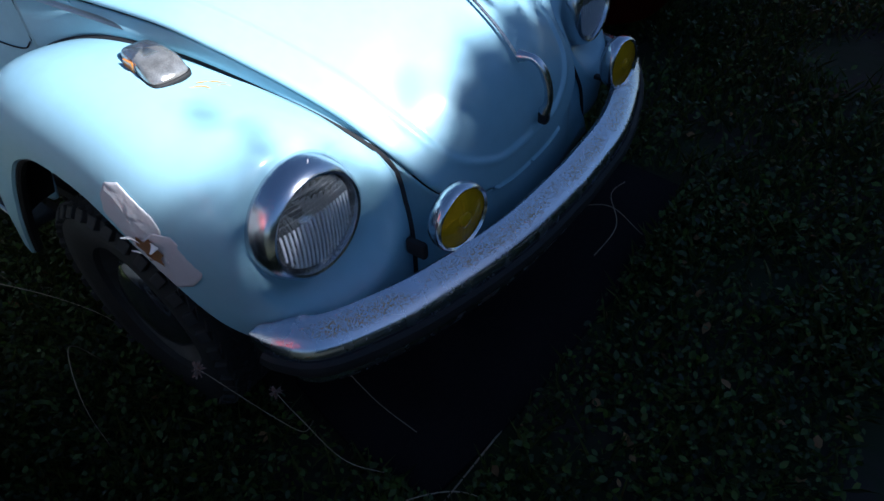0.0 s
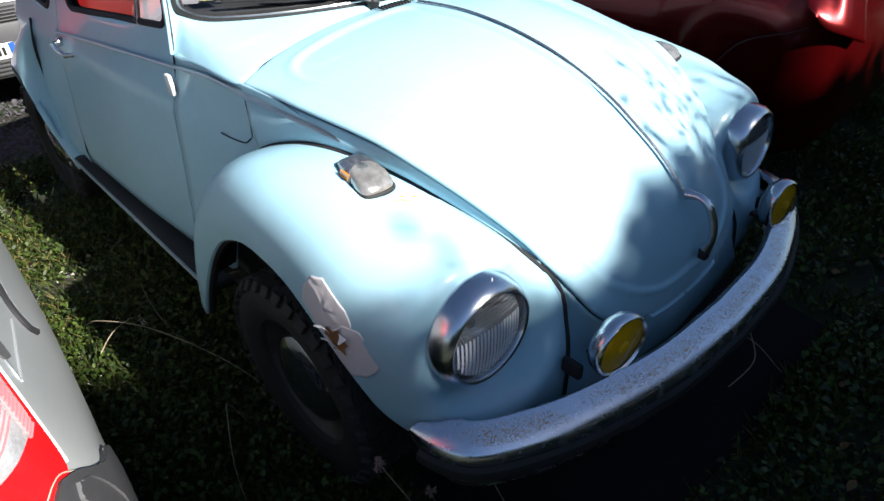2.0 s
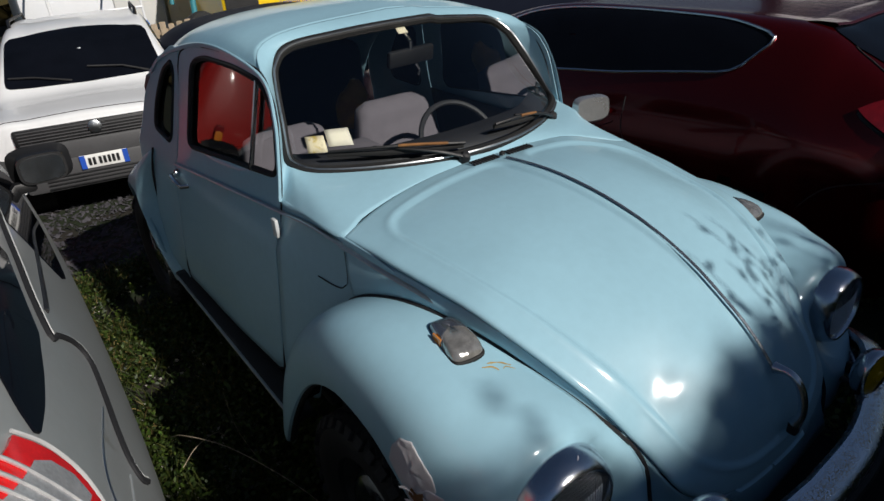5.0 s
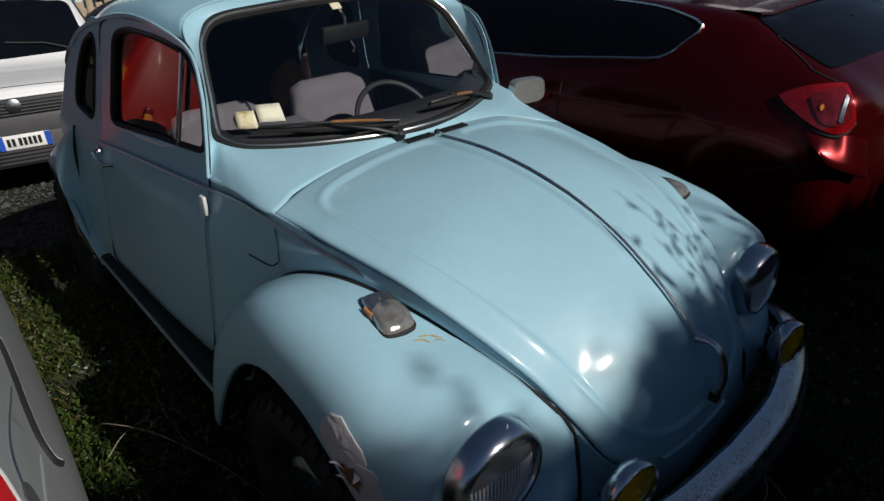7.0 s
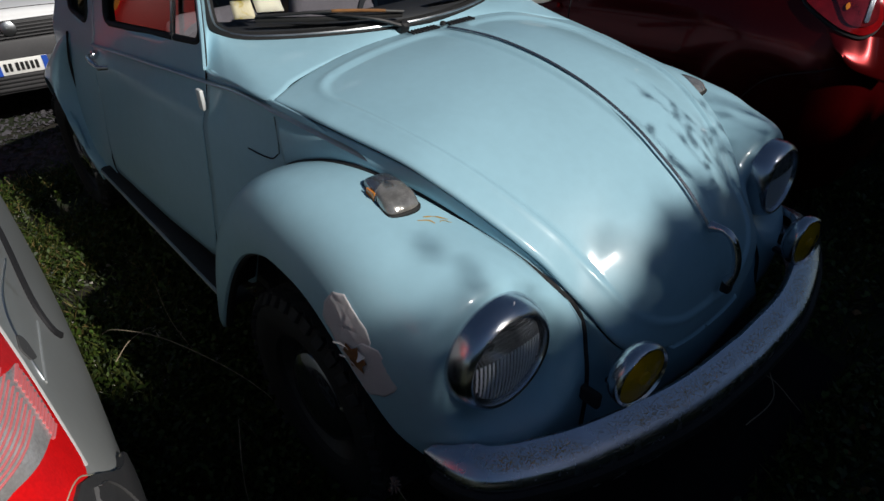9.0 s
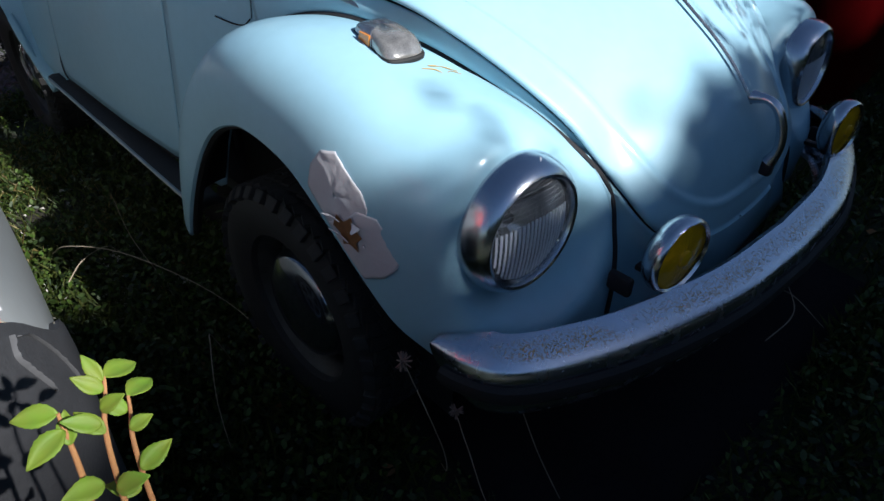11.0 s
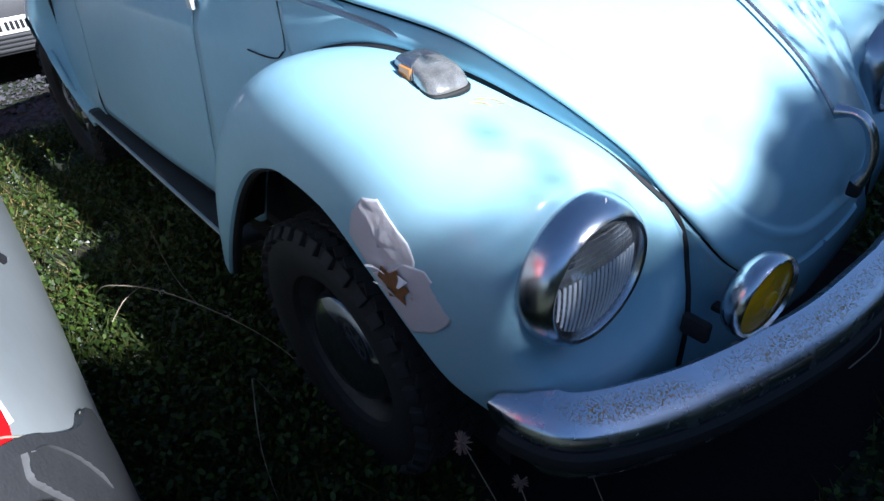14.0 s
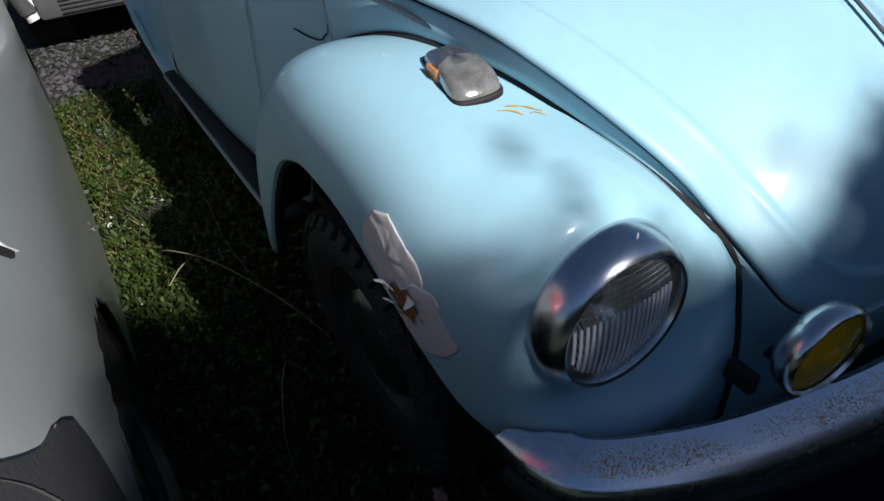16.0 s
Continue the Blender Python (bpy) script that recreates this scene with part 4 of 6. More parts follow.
# ---- ground ----
gx = np.concatenate([-np.geomspace(300, 6, 14), np.linspace(-5, 6, 80), np.geomspace(7, 300, 14)])
gy = np.concatenate([-np.geomspace(300, 6, 14), np.linspace(-5, 8, 90), np.geomspace(9, 300, 14)])
Gp = np.array([[(x, y, yard(x, y) + (noise.noise((x * 1.3, y * 1.3, 0)) * .012 if abs(x) < 9 and abs(y) < 12 else 0)) for y in gy] for x in gx])
tagged(part("ground", grid(Gp), EARTH), "dark earth and moss with sparse grass and gravel", "ground", kind="structure")


# ---- neighbouring cars ----
class Loft:
    """A body drawn through cross sections: (y, sill half width, sill z, waist half width, waist z, shoulder half width, shoulder z, top z)."""

    def __init__(self, stations):
        self.y = [s[0] for s in stations]
        rows = []
        for y, ws_, zs, wb, zb, wr, zr, zt in stations:
            half = [(-ws_, zs), (-(ws_ * .35 + wb * .65) - .012, zs * .45 + zb * .55), (-wb, zb), (-wr, zr), (-wr * .62, zt - .012), (0, zt)]
            rows.append([(x, y, z) for x, z in half] + [(-x, y, z) for x, z in half[-2::-1]])
        self.R = np.array(rows)

    def u(self, y):
        return float(np.interp(y, self.y, range(len(self.y))))

    def many(self, U, V):
        """Points for arrays of u and v of one shape."""
        U, V = np.asarray(U, float), np.asarray(V, float)
        nu, nv = self.R.shape[0] - 1, self.R.shape[1] - 1

        def basis(t, n):
            t = np.clip(t, 0, n - 1e-6)
            i = t.astype(int)
            f = t - i
            w = .5 * np.stack([-f + 2 * f ** 2 - f ** 3, 2 - 5 * f ** 2 + 3 * f ** 3, f + 4 * f ** 2 - 3 * f ** 3, -f ** 2 + f ** 3], -1)
            return i, w
        E = np.pad(self.R, ((1, 1), (1, 1), (0, 0)), mode='reflect', reflect_type='odd')
        i, a = basis(U, nu)
        j, b = basis(V, nv)
        out = 0
        for p in range(4):
            for q in range(4):
                out = out + (a[..., p] * b[..., q])[..., None] * E[i + p, j + q]
        return out

    def at(self, u, v):
        return self.many(np.array([u]), np.array([v]))[0]

    def normals(self, U, V, e=.02):
        n = np.cross(self.many(U + e, V) - self.many(U - e, V), self.many(U, V + e) - self.many(U, V - e))
        n = n / (np.linalg.norm(n, axis=-1, keepdims=True) + 1e-9)
        p = self.many(U, V)
        c = p.copy()
        c[..., 0], c[..., 2] = 0, .7
        return n * np.sign((n * (p - c)).sum(-1, keepdims=True) + 1e-9)

    def normal(self, u, v):
        return self.normals(np.array([float(u)]), np.array([float(v)]))[0]

    def shell(self, nu=70, nv=80, skip=None):
        U, Vv = np.linspace(0, len(self.R) - 1, nu), np.linspace(0, 10, nv)
        P = self.many(*np.meshgrid(U, Vv, indexing='ij'))
        V, F = grid(P)
        if skip:
            F = [q for q in F if not skip(np.array(V[q[0]]))]
        F.append(tuple(range(nv)))
        F.append(tuple((nu - 1) * nv + k for k in range(nv)))
        return V, F

    def patch(self, poly, off, rings=8, n=56, r=.12, skirt=True):
        L = even(spl(list(poly) + [poly[0]], 160)[:-1] if r < .061 and len(poly) > 11 or r == .06 and len(poly) == 8 else rounded(poly, r), n, True)
        c = L.mean(0)
        G = np.array([c + (L - c) * q for q in np.linspace(.02, 1, rings)])
        P = self.many(G[..., 0], G[..., 1]) + self.normals(G[..., 0], G[..., 1]) * off
        rows = list(P)
        if skirt:
            rows.append(self.many(L[:, 0], L[:, 1]) - self.normals(L[:, 0], L[:, 1]) * .004)
        return grid(np.array(rows), cv=True)

    def line(self, pts, r, n=40, off=.0):
        L = spl(pts, n)
        return tube(self.many(L[:, 0], L[:, 1]) + self.normals(L[:, 0], L[:, 1]) * off, r, 6)


def road_wheel(parent, x, y, r=.31, spokes=5, rim_mat=None):
    s = 1 if x > 0 else -1
    m = Matrix.Translation((x, y, r)) @ pose(0, 0, 0, 0, 90 * s, 0)
    t = part("wheel", lathe([(r * .62, -.10), (r * .9, -.105), (r * .985, -.085), (r, -.04), (r, .04), (r * .985, .085), (r * .9, .102), (r * .66, .09), (r * .63, .075)], 44, m), TYRE, parent, "black tyre")
    part("rim", lathe([(r * .64, .082), (r * .62, .055), (r * .55, .03), (r * .2, .02), (.001, .02)], 40, m), BLACK, t)
    sp = [moved(box(r * .62, .055, .02, (r * .31, 0, .055), .006), m @ pose(0, 0, 0, 0, 0, 360 / spokes * k)) for k in range(spokes)]
    part("rim_lip", lathe([(r * .66, .088), (r * .68, .098), (r * .64, .092), (r * .60, .075)], 44, m), rim_mat or ALU, t, "bright rim edge")
    part("spokes", join(*sp, lathe([(.05, .04), (.05, .07), (.03, .078), (.001, .08)], 20, m)), rim_mat or ALU, t, "dull alloy spokes")


def arches(ys, zc, r):
    return lambda p: any(math.hypot(p[1] - y, p[2] - zc) < r for y in ys) and abs(p[0]) > .55


def wells(parent, ys, zc, r, w):
    for y in ys:
        for s in (1, -1):
            part("wheel_well", lathe([(r, .30), (r, 0), (.02, 0)], 30, Matrix.Translation((s * (w - .30), y, zc)) @ pose(0, 0, 0, 0, 90 * s, 0)), GROOVE, parent)


# silver grey estate beside the pale blue car
grey = thing("estate_car", "silver grey estate car with scratched dark rear bumper", "car")
grey.matrix_world = on_yard(-2.09, -.55, 0)
gl = Loft([(0, .66, .30, .70, .82, .60, 1.15, 1.22), (.03, .76, .27, .775, .83, .66, 1.18, 1.32), (.10, .815, .25, .83, .84, .70, 1.22, 1.44), (.30, .848, .23, .862, .86, .732, 1.25, 1.50), (.9, .882, .21, .902, .86, .745, 1.29, 1.53),
           (1.8, .90, .20, .92, .86, .74, 1.30, 1.53), (2.5, .89, .20, .91, .87, .71, 1.25, 1.46), (3.0, .88, .20, .89, .88, .75, .98, 1.06), (3.9, .82, .22, .83, .80, .72, .86, .90), (4.25, .68, .25, .70, .62, .60, .70, .72)])
part("body", gl.shell(260, 160, arches((.64, 3.35), .28, .335)), GREY, grey, "silver grey body, dusty")
wells(grey, (.64, 3.35), .28, .345, .88)
for sx in (-.775, .775):
    for sy in (.64, 3.35):
        road_wheel(grey, sx, sy)
CLEARRIB = mat("bright_clear_rib", (.82, .82, .84), .12, .5, var=.25, scale=40, coat=.8)
LAMP = [(2.90, 7.06), (2.94, 7.20), (2.93, 7.33), (2.87, 7.42), (2.76, 7.49), (2.59, 7.58), (2.43, 7.66), (2.17, 7.79), (1.96, 7.81), (1.6, 7.78), (.03, 7.78), (.03, 6.87), (2.0, 6.87)]
lamp = part("tail_lamp", gl.patch(LAMP, .006, 12, 90, .05), REDLENS, grey, "tall red tail lamp with clear ribbed sections")
part("lamp_edge", gl.line([(2.93, 7.06), (2.97, 7.20), (2.96, 7.34), (2.90, 7.43), (2.79, 7.50), (2.62, 7.59), (2.46, 7.67), (2.19, 7.81)], .0030, 40, .004), mat("pale_lamp_gasket", (.5, .5, .5), .4), lamp)
part("reverse_lens", gl.patch([(2.84, 7.14), (2.88, 7.28), (2.84, 7.38), (2.43, 7.28), (2.07, 7.18), (1.7, 7.12), (.05, 7.1), (.05, 6.94), (2.2, 6.98)], .009, 8, 60, .05), WHITELENS, lamp, "clear lens")
for k in range(15):
    u = 1.05 + .118 * k
    v1 = float(np.interp(u, [1.05, 1.7, 2.07, 2.43, 2.84], [7.09, 7.11, 7.17, 7.27, 7.36]))
    part("clear_rib", gl.line([(u, 6.97 + .03 * (u > 2.2)), (u, (6.98 + v1) / 2), (u, v1)], .0030, 12, .0088), CLEARRIB, lamp)
rib = part("ribbed_lens", gl.patch([(2.65, 7.49), (2.33, 7.64), (1.95, 7.60), (1.29, 7.54), (.03, 7.5), (.03, 7.35), (1.79, 7.35), (2.3, 7.41)], .009, 8, 56, .04), WHITELENS, lamp, "clear ribbed lens")
PINK = mat("pink_rib", (.62, .16, .17), .2, coat=.5)
for k in range(9):
    v = 7.360 + k * 0.0162
    part("lens_rib", gl.line([(.05, v), (1.0, v), (2.42 - 0.030 * k, v + .055)], .0017, 14, .0092), PINK, rib)
for k in range(12):
    q = k / 11
    part("lens_tooth", gl.line([(2.60 - .31 * q, 7.485 + .150 * q), (2.42 - .31 * q, 7.475 + .150 * q)], .0026, 4, .0092), PINK, rib)
# the lamp goes on across the tail's flat end
for nm, v0, v1, m_, x1, y_ in (("lamp_end", 6.87, 7.74, REDLENS, .42, -.004), ("reverse_lens_end", 7.00, 7.20, WHITELENS, .44, -.008), ("ribbed_lens_end", 7.35, 7.50, WHITELENS, .44, -.008)):
    E0 = gl.many(np.zeros(10), np.linspace(v0, v1, 10))
    P = np.array([[(x1 + (e[0] + .003 - x1) * q, y_, e[2]) for q in np.linspace(0, 1, 6)] for e in E0])
    part(nm, grid(P), m_, lamp, solid=.004)
for k in range(10):
    e = gl.at(0, 7.360 + k * 0.0144)
    part("lens_rib", tube([(.44, -.013, e[2]), (e[0], -.011, e[2])], .0018, 5), PINK, lamp)
bump = part("rear_bumper", gl.patch([(2.9, 8.22), (2.65, 8.12), (2.15, 7.85), (1.87, 7.75), (1.27, 7.75), (0.03, 7.76), (0.03, 9.85), (2.95, 9.85), (2.9, 9.0)], .012, 12, 80, .06), BUMPER, grey, "dark grey scratched plastic bumper")
part("bumper_end", grid(np.array([[(x, -.014, z) for x in np.linspace(-.66, .66, 12)] for z in np.linspace(.30, .80, 8)])), BUMPER, bump, solid=.006)
SCR = mat("scratch_white", (.065, .065, .067), .8)
for pts, wide in (([(2.0, 7.85), (2.13, 7.90), (2.23, 8.01), (2.28, 8.13), (2.31, 8.26)], .0045), ([(1.93, 7.82), (1.80, 7.85), (1.80, 7.90), (1.83, 7.97), (1.86, 8.04)], .0052)):
    P = np.array([gl.at(*p) + gl.normal(*p) * .0125 for p in spl(pts, 40)])
    part("scratch", tube(P, [wide * (.85 + .25 * noise.noise((k * .5, wide * 900, 2))) * min(1, .25 + (39 - k) / 9) for k in range(40)], 6, True, .2), SCR, bump, "broad pale scrape")
part("bumper_edge", gl.line([(0.05, 7.75), (1.27, 7.73), (1.85, 7.74), (2.15, 7.85), (2.65, 8.12), (2.82, 8.19)], .0011, 30, .006), mat("dusty_edge", (.38, .34, .26), .9), bump)
SEAMEDGE = mat("pale_seam_edge", (.62, .63, .62), .4)
SEAM = [(4.60, 7.27), (4.34, 7.29), (4.14, 7.31), (3.93, 7.33), (3.73, 7.385), (3.81, 7.46), (3.89, 7.59), (3.87, 7.69), (3.71, 7.72), (3.52, 7.74), (3.40, 7.78), (3.36, 7.86), (3.40, 7.95)]
part("door_seam", gl.line(SEAM, .0075, 70, .001), GROOVE, grey, "black rubber door gap")
part("seam_trim", gl.line([(u + .045, v + .035) for u, v in SEAM], .0018, 70, .002), SEAMEDGE, grey, "bright edge of the rear door")
part("corner_glass", gl.patch([(4.16, 7.235), (3.82, 7.275), (3.66, 7.305), (3.58, 7.29), (3.41, 7.27), (3.21, 7.235), (2.99, 7.18), (3.09, 7.11), (3.25, 7.04), (3.6, 6.95), (4.1, 6.95)], .004, 6, 60, .03), DARKGLASS, grey, "dark corner window")
part("window_strip", gl.line([(5.34, 7.84), (4.79, 7.61), (4.34, 7.50), (3.93, 7.42)], .006, 30, .001), BLACK, grey, "black window moulding")
part("body_crease", gl.line([(3.59, 7.67), (3.30, 7.57), (3.12, 7.54), (2.98, 7.56), (2.86, 7.62), (2.80, 7.66)], .0020, 36, .0005), ALU, grey, "sharp bright crease")
part("body_crease", gl.line([(3.30, 7.76), (3.02, 7.70), (2.80, 7.67)], .0024, 24, .000), GREY, grey, "folded dent")
part("paint_chip", gl.patch([(2.98, 7.555), (3.01, 7.60), (2.95, 7.65), (2.87, 7.61), (2.87, 7.555)], .0025, 4, 24, .02), SCR, grey, "pale chip")
for sd in (1, -1):
    v = (lambda q: q) if sd == 1 else (lambda q: 10 - q)
    part("side_window", gl.patch([(gl.u(1.35), v(7.55)), (gl.u(1.4), v(7.05)), (gl.u(2.3), v(7.05)), (gl.u(2.72), v(7.6)), (gl.u(2.75), v(7.85)), (gl.u(1.4), v(7.85))], .003, 6, 56, .15), DARKGLASS, grey)
    shell = [(math.copysign(abs(math.cos(a)) ** .55, math.cos(a)) * .092, math.copysign(abs(math.sin(a)) ** .55, math.sin(a)) * .062) for a in np.linspace(0, 2 * math.pi, 36, endpoint=False)]
    m = Matrix.Translation((sd * 1.00, 2.52, 1.00)) @ pose(0, 0, 0, 90, 0, 0)
    dm = part("door_mirror", moved(prism(shell, -.09, -.03), m), BLACK, grey, "black door mirror shell")
    part("mirror_glass", moved(prism([(x * .88, y * .84) for x, y in shell], .004), m @ Matrix.Translation((0, 0, .001))), CHROME, dm, "mirror glass")
    part("mirror_foot", box(.12, .05, .05, (sd * .90, 2.56, .93), .015), BLACK, dm)
part("rear_window", gl.patch([(1.0, 3.35), (2.6, 3.5), (2.6, 6.5), (1.0, 6.65)], .003, 6, 48, .2), DARKGLASS, grey)

# dark red hatchback on the far side
DEEPRED = mat('deep_red_lens', (.20, .004, .006), .08, var=.35, scale=30, coat=1.0)
alfa = thing("hatchback", "dark red metallic five-door hatchback with chrome window line", "car")
alfa.matrix_world = on_yard(2.19, -.42, 0)
al = Loft([(0, .60, .40, .66, .78, .60, .98, 1.00), (.05, .74, .33, .78, .84, .70, 1.05, 1.07), (.16, .81, .29, .845, .88, .74, 1.10, 1.15), (.38, .85, .26, .88, .93, .70, 1.19, 1.25), (.62, .86, .23, .89, .95, .66, 1.28, 1.315),
           (1.3, .87, .20, .893, .94, .66, 1.32, 1.340), (2.1, .87, .20, .89, .92, .66, 1.31, 1.330), (2.8, .87, .20, .88, .90, .70, 1.12, 1.20), (3.2, .87, .20, .88, .88, .78, .96, 1.00), (4.0, .80, .22, .80, .76, .70, .82, .86), (4.3, .66, .25, .66, .60, .56, .68, .70)])
part("body", al.shell(90, 90, arches((.70, 3.35), .31, .36)), RED, alfa, "dark red metallic body, dented door")
wells(alfa, (.70, 3.35), .31, .37, .87)
for sx in (-.77, .77):
    for sy in (.70, 3.35):
        road_wheel(alfa, sx, sy, .32, 5)
for sd in (1, -1):
    v = (lambda q: q) if sd == 1 else (lambda q: 10 - q)
    W = [(al.u(.70), v(2.88)), (al.u(.84), v(2.46)), (al.u(1.4), v(2.33)), (al.u(2.55), v(2.22)), (al.u(2.85), v(2.5)), (al.u(2.2), v(3.02)), (al.u(1.4), v(3.12)), (al.u(.98), v(3.08))]
    part("side_window", al.patch(W, .003, 7, 64, .12), DARKGLASS, alfa, "dark side glass")
    L = even(rounded(W, .12), 70, True)
    part("window_trim", tube([al.at(*p) + al.normal(*p) * .005 for p in np.vstack([L, L[:2]])], .006, 6, False), CHROME, alfa, "chrome window line")
    TEAR = [(2.62, v(2.50)), (2.39, v(2.70)), (2.10, v(2.91)), (1.66, v(3.16)), (1.49, v(3.13)), (1.03, v(2.83)), (.82, v(2.63)), (.93, v(2.46)), (1.26, v(2.34)), (1.75, v(2.33)), (2.10, v(2.37)), (2.45, v(2.44))]
    lp = part("tail_lamp", al.patch(TEAR, .012, 10, 70, .04), DEEPRED, alfa, "red teardrop tail lamp")
    part("lamp_gap", al.line([(2.60, v(2.47)), (2.45, v(2.405)), (2.10, v(2.335)), (1.75, v(2.295)), (1.26, v(2.305)), (.93, v(2.43)), (.78, v(2.61))], .0075, 36, .002), GROOVE, lp)
    part("clear_part", al.patch([(2.12, v(2.66)), (1.98, v(2.84)), (1.62, v(3.04)), (1.45, v(3.0)), (1.1, v(2.78)), (1.02, v(2.58)), (1.3, v(2.45)), (1.74, v(2.43))], .016, 8, 56, .06), mat("pinkish_clear_lens", (.26, .018, .026), .07, .55, var=.6, scale=22, coat=1.0, bump=.12, bscale=60) if sd == 1 else bpy.data.materials["pinkish_clear_lens"], lp, "pinkish clear lens")
    part("amber_bulb", al.patch([(1.89, v(2.62)), (1.83, v(2.68)), (1.77, v(2.62)), (1.83, v(2.56))], .0195, 4, 24, .03), AMBER, lp)
    part("bright_strip", al.patch([(1.42, v(2.96)), (1.30, v(2.90)), (1.22, v(2.52)), (1.34, v(2.50))], .0195, 5, 30, .02), CHROME, lp)
    up_ = spl([(2.10, v(2.29)), (1.75, v(2.25)), (1.26, v(2.26)), (.93, v(2.38)), (.5, v(2.45)), (.03, v(2.5))], 30)
    dn_ = spl([(2.03, v(2.20)), (1.75, v(2.04)), (1.36, v(1.87)), (.9, v(1.83)), (.52, v(1.82)), (.03, v(1.82))], 30)
    rows_ = []
    for q, o_ in ((0, -.004), (0, .004), (.2, .014), (.45, .028), (.7, .040), (.9, .047), (.97, .046), (1, .040), (1, -.004)):
        w_ = up_ + (dn_ - up_) * q
        edge_ = np.clip(np.linspace(0, 1, 30) / .25, 0, 1)[:, None]
        rows_.append(al.many(w_[:, 0], w_[:, 1]) + al.normals(w_[:, 0], w_[:, 1]) * (o_ * edge_))
    part("bumper_corner", grid(np.array(rows_)), RED, alfa, "bulging red bumper corner", solid=.002)
    part("tailgate_seam", al.line([(al.u(.42), v(3.30)), (2.49, v(3.15)), (2.30, v(3.10)), (1.86, v(3.17)), (1.49, v(3.15)), (1.03, v(2.83)), (.7, v(2.6))], .0035, 36, .001), GROOVE, alfa)
    part("door_seam", al.line([(al.u(1.30), v(2.1)), (al.u(1.28), v(1.5)), (al.u(1.12), v(1.0)), (al.u(1.02), v(.7))], .0028, 24, 0), GROOVE, alfa)
    part("bumper_seam", al.line([(al.u(.12), v(1.80)), (al.u(.30), v(1.45)), (al.u(.42), v(1.05))], .0028, 24, 0), GROOVE, alfa)
    part("door_handle", al.patch([(al.u(1.36), v(1.93)), (al.u(1.36), v(1.86)), (al.u(1.55), v(1.86)), (al.u(1.55), v(1.93))], .022, 4, 24, .02), RED, alfa)
    for q in range(5):
        y0 = 1.35 + q * .07
        part("dent_crease", al.line([(al.u(y0), v(1.75 - .1 * q)), (al.u(y0 + .12), v(1.55 + .05 * q)), (al.u(y0 + .10), v(1.2))], .004, 16, -.001), RED, alfa)
part("rear_window", al.patch([(al.u(.18), 3.35), (al.u(.56), 3.3), (al.u(.60), 5), (al.u(.56), 6.7), (al.u(.18), 6.65), (al.u(.15), 5)], .004, 8, 60, .2), DARKGLASS, alfa, "dark tailgate glass")
sp = np.array([[al.at(al.u(.62), v) + np.array([0, dy, dz]) for dy, dz in ((.06, .002), (-.02, .008), (-.10, .002), (-.105, -.008), (-.04, -.010))] for v in np.linspace(3.4, 6.6, 40)])
part("roof_spoiler", grid(sp, cv=True), RED, alfa, "red roof spoiler")
part("aerial", tube([(0, .95, 1.45), (0, .92, 1.47), (0, .78, 1.60)], [.02, .012, .004], 8), BLACK, alfa)

# small white van, nose towards the pale blue car
panda = thing("small_white_van", "small white van with grey bumper and black grille", "van")
panda.matrix_world = on_yard(-.49, 4.68, -11)
pl = Loft([(0, .58, .32, .66, .60, .58, .79, .81), (.07, .72, .27, .765, .64, .69, .85, .88), (.45, .77, .23, .79, .74, .71, .88, .915), (.85, .78, .20, .795, .80, .72, .925, .955), (1.2, .78, .20, .795, .86, .66, 1.19, 1.26),
           (1.6, .78, .20, .795, .86, .63, 1.36, 1.43), (2.4, .78, .20, .795, .86, .63, 1.39, 1.46), (3.4, .77, .20, .785, .86, .62, 1.34, 1.41), (3.5, .68, .25, .70, .90, .58, 1.30, 1.36)])
part("body", pl.shell(80, 80, arches((.62, 2.9), .29, .33)), WHITE, panda, "white body")
wells(panda, (.62, 2.9), .29, .34, .79)
for sx in (-.70, .70):
    for sy in (.62, 2.9):
        road_wheel(panda, sx, sy, .28, 8, STEEL)
GRILLE = mat("grey_van_bumper", (.06, .06, .063), .6, var=.15, bump=.1)
part("front_bumper", pl.patch([(.9, 1.05), (.9, 1.9), (.05, 1.9), (.05, .3), (.9, .3)], .02, 6, 40, .1), GRILLE, panda)
part("bumper_face", moved(join(box(1.16, .06, .16, (0, -.015, .60), .025), box(1.22, .08, .26, (0, -.01, .42), .03)), Matrix.Identity(4)), GRILLE, panda, "grey plastic bumper")
part("upper_grille", box(1.16, .05, .13, (0, -.014, .745), .015), BLACK, panda, "black ribbed grille")
for k in range(5):
    part("grille_bar", box(1.10, .012, .009, (0, -.040, .695 + k * .024), .002), GRILLE, panda)
for k in range(4):
    part("grille_bar", box(.9, .02, .012, (0, -.052, .32 + k * .03), .004), BLACK, panda)
part("badge", lathe([(.052, 0), (.052, .012), (.04, .018), (.001, .02)], 30, Matrix.Translation((0, -.040, .757)) @ pose(0, 0, 0, 90, 0, 0)), ALU, panda, "round silver badge")
plate = part("number_plate", box(.36, .012, .11, (0, -.058, .49), .006), mat("plate_white", (.75, .75, .73), .4), panda, "white plate with blue ends")
for sx in (-.16, .16):
    part("plate_band", box(.04, .004, .108, (sx, -.066, .49)), mat("plate_blue", (.02, .08, .42), .4), plate)
part("plate_bars", join(*[box(.022, .004, .06, (-.11 + k * .033 + (.012 if k > 1 else 0), -.066, .49)) for k in range(7)]), BLACK, plate)
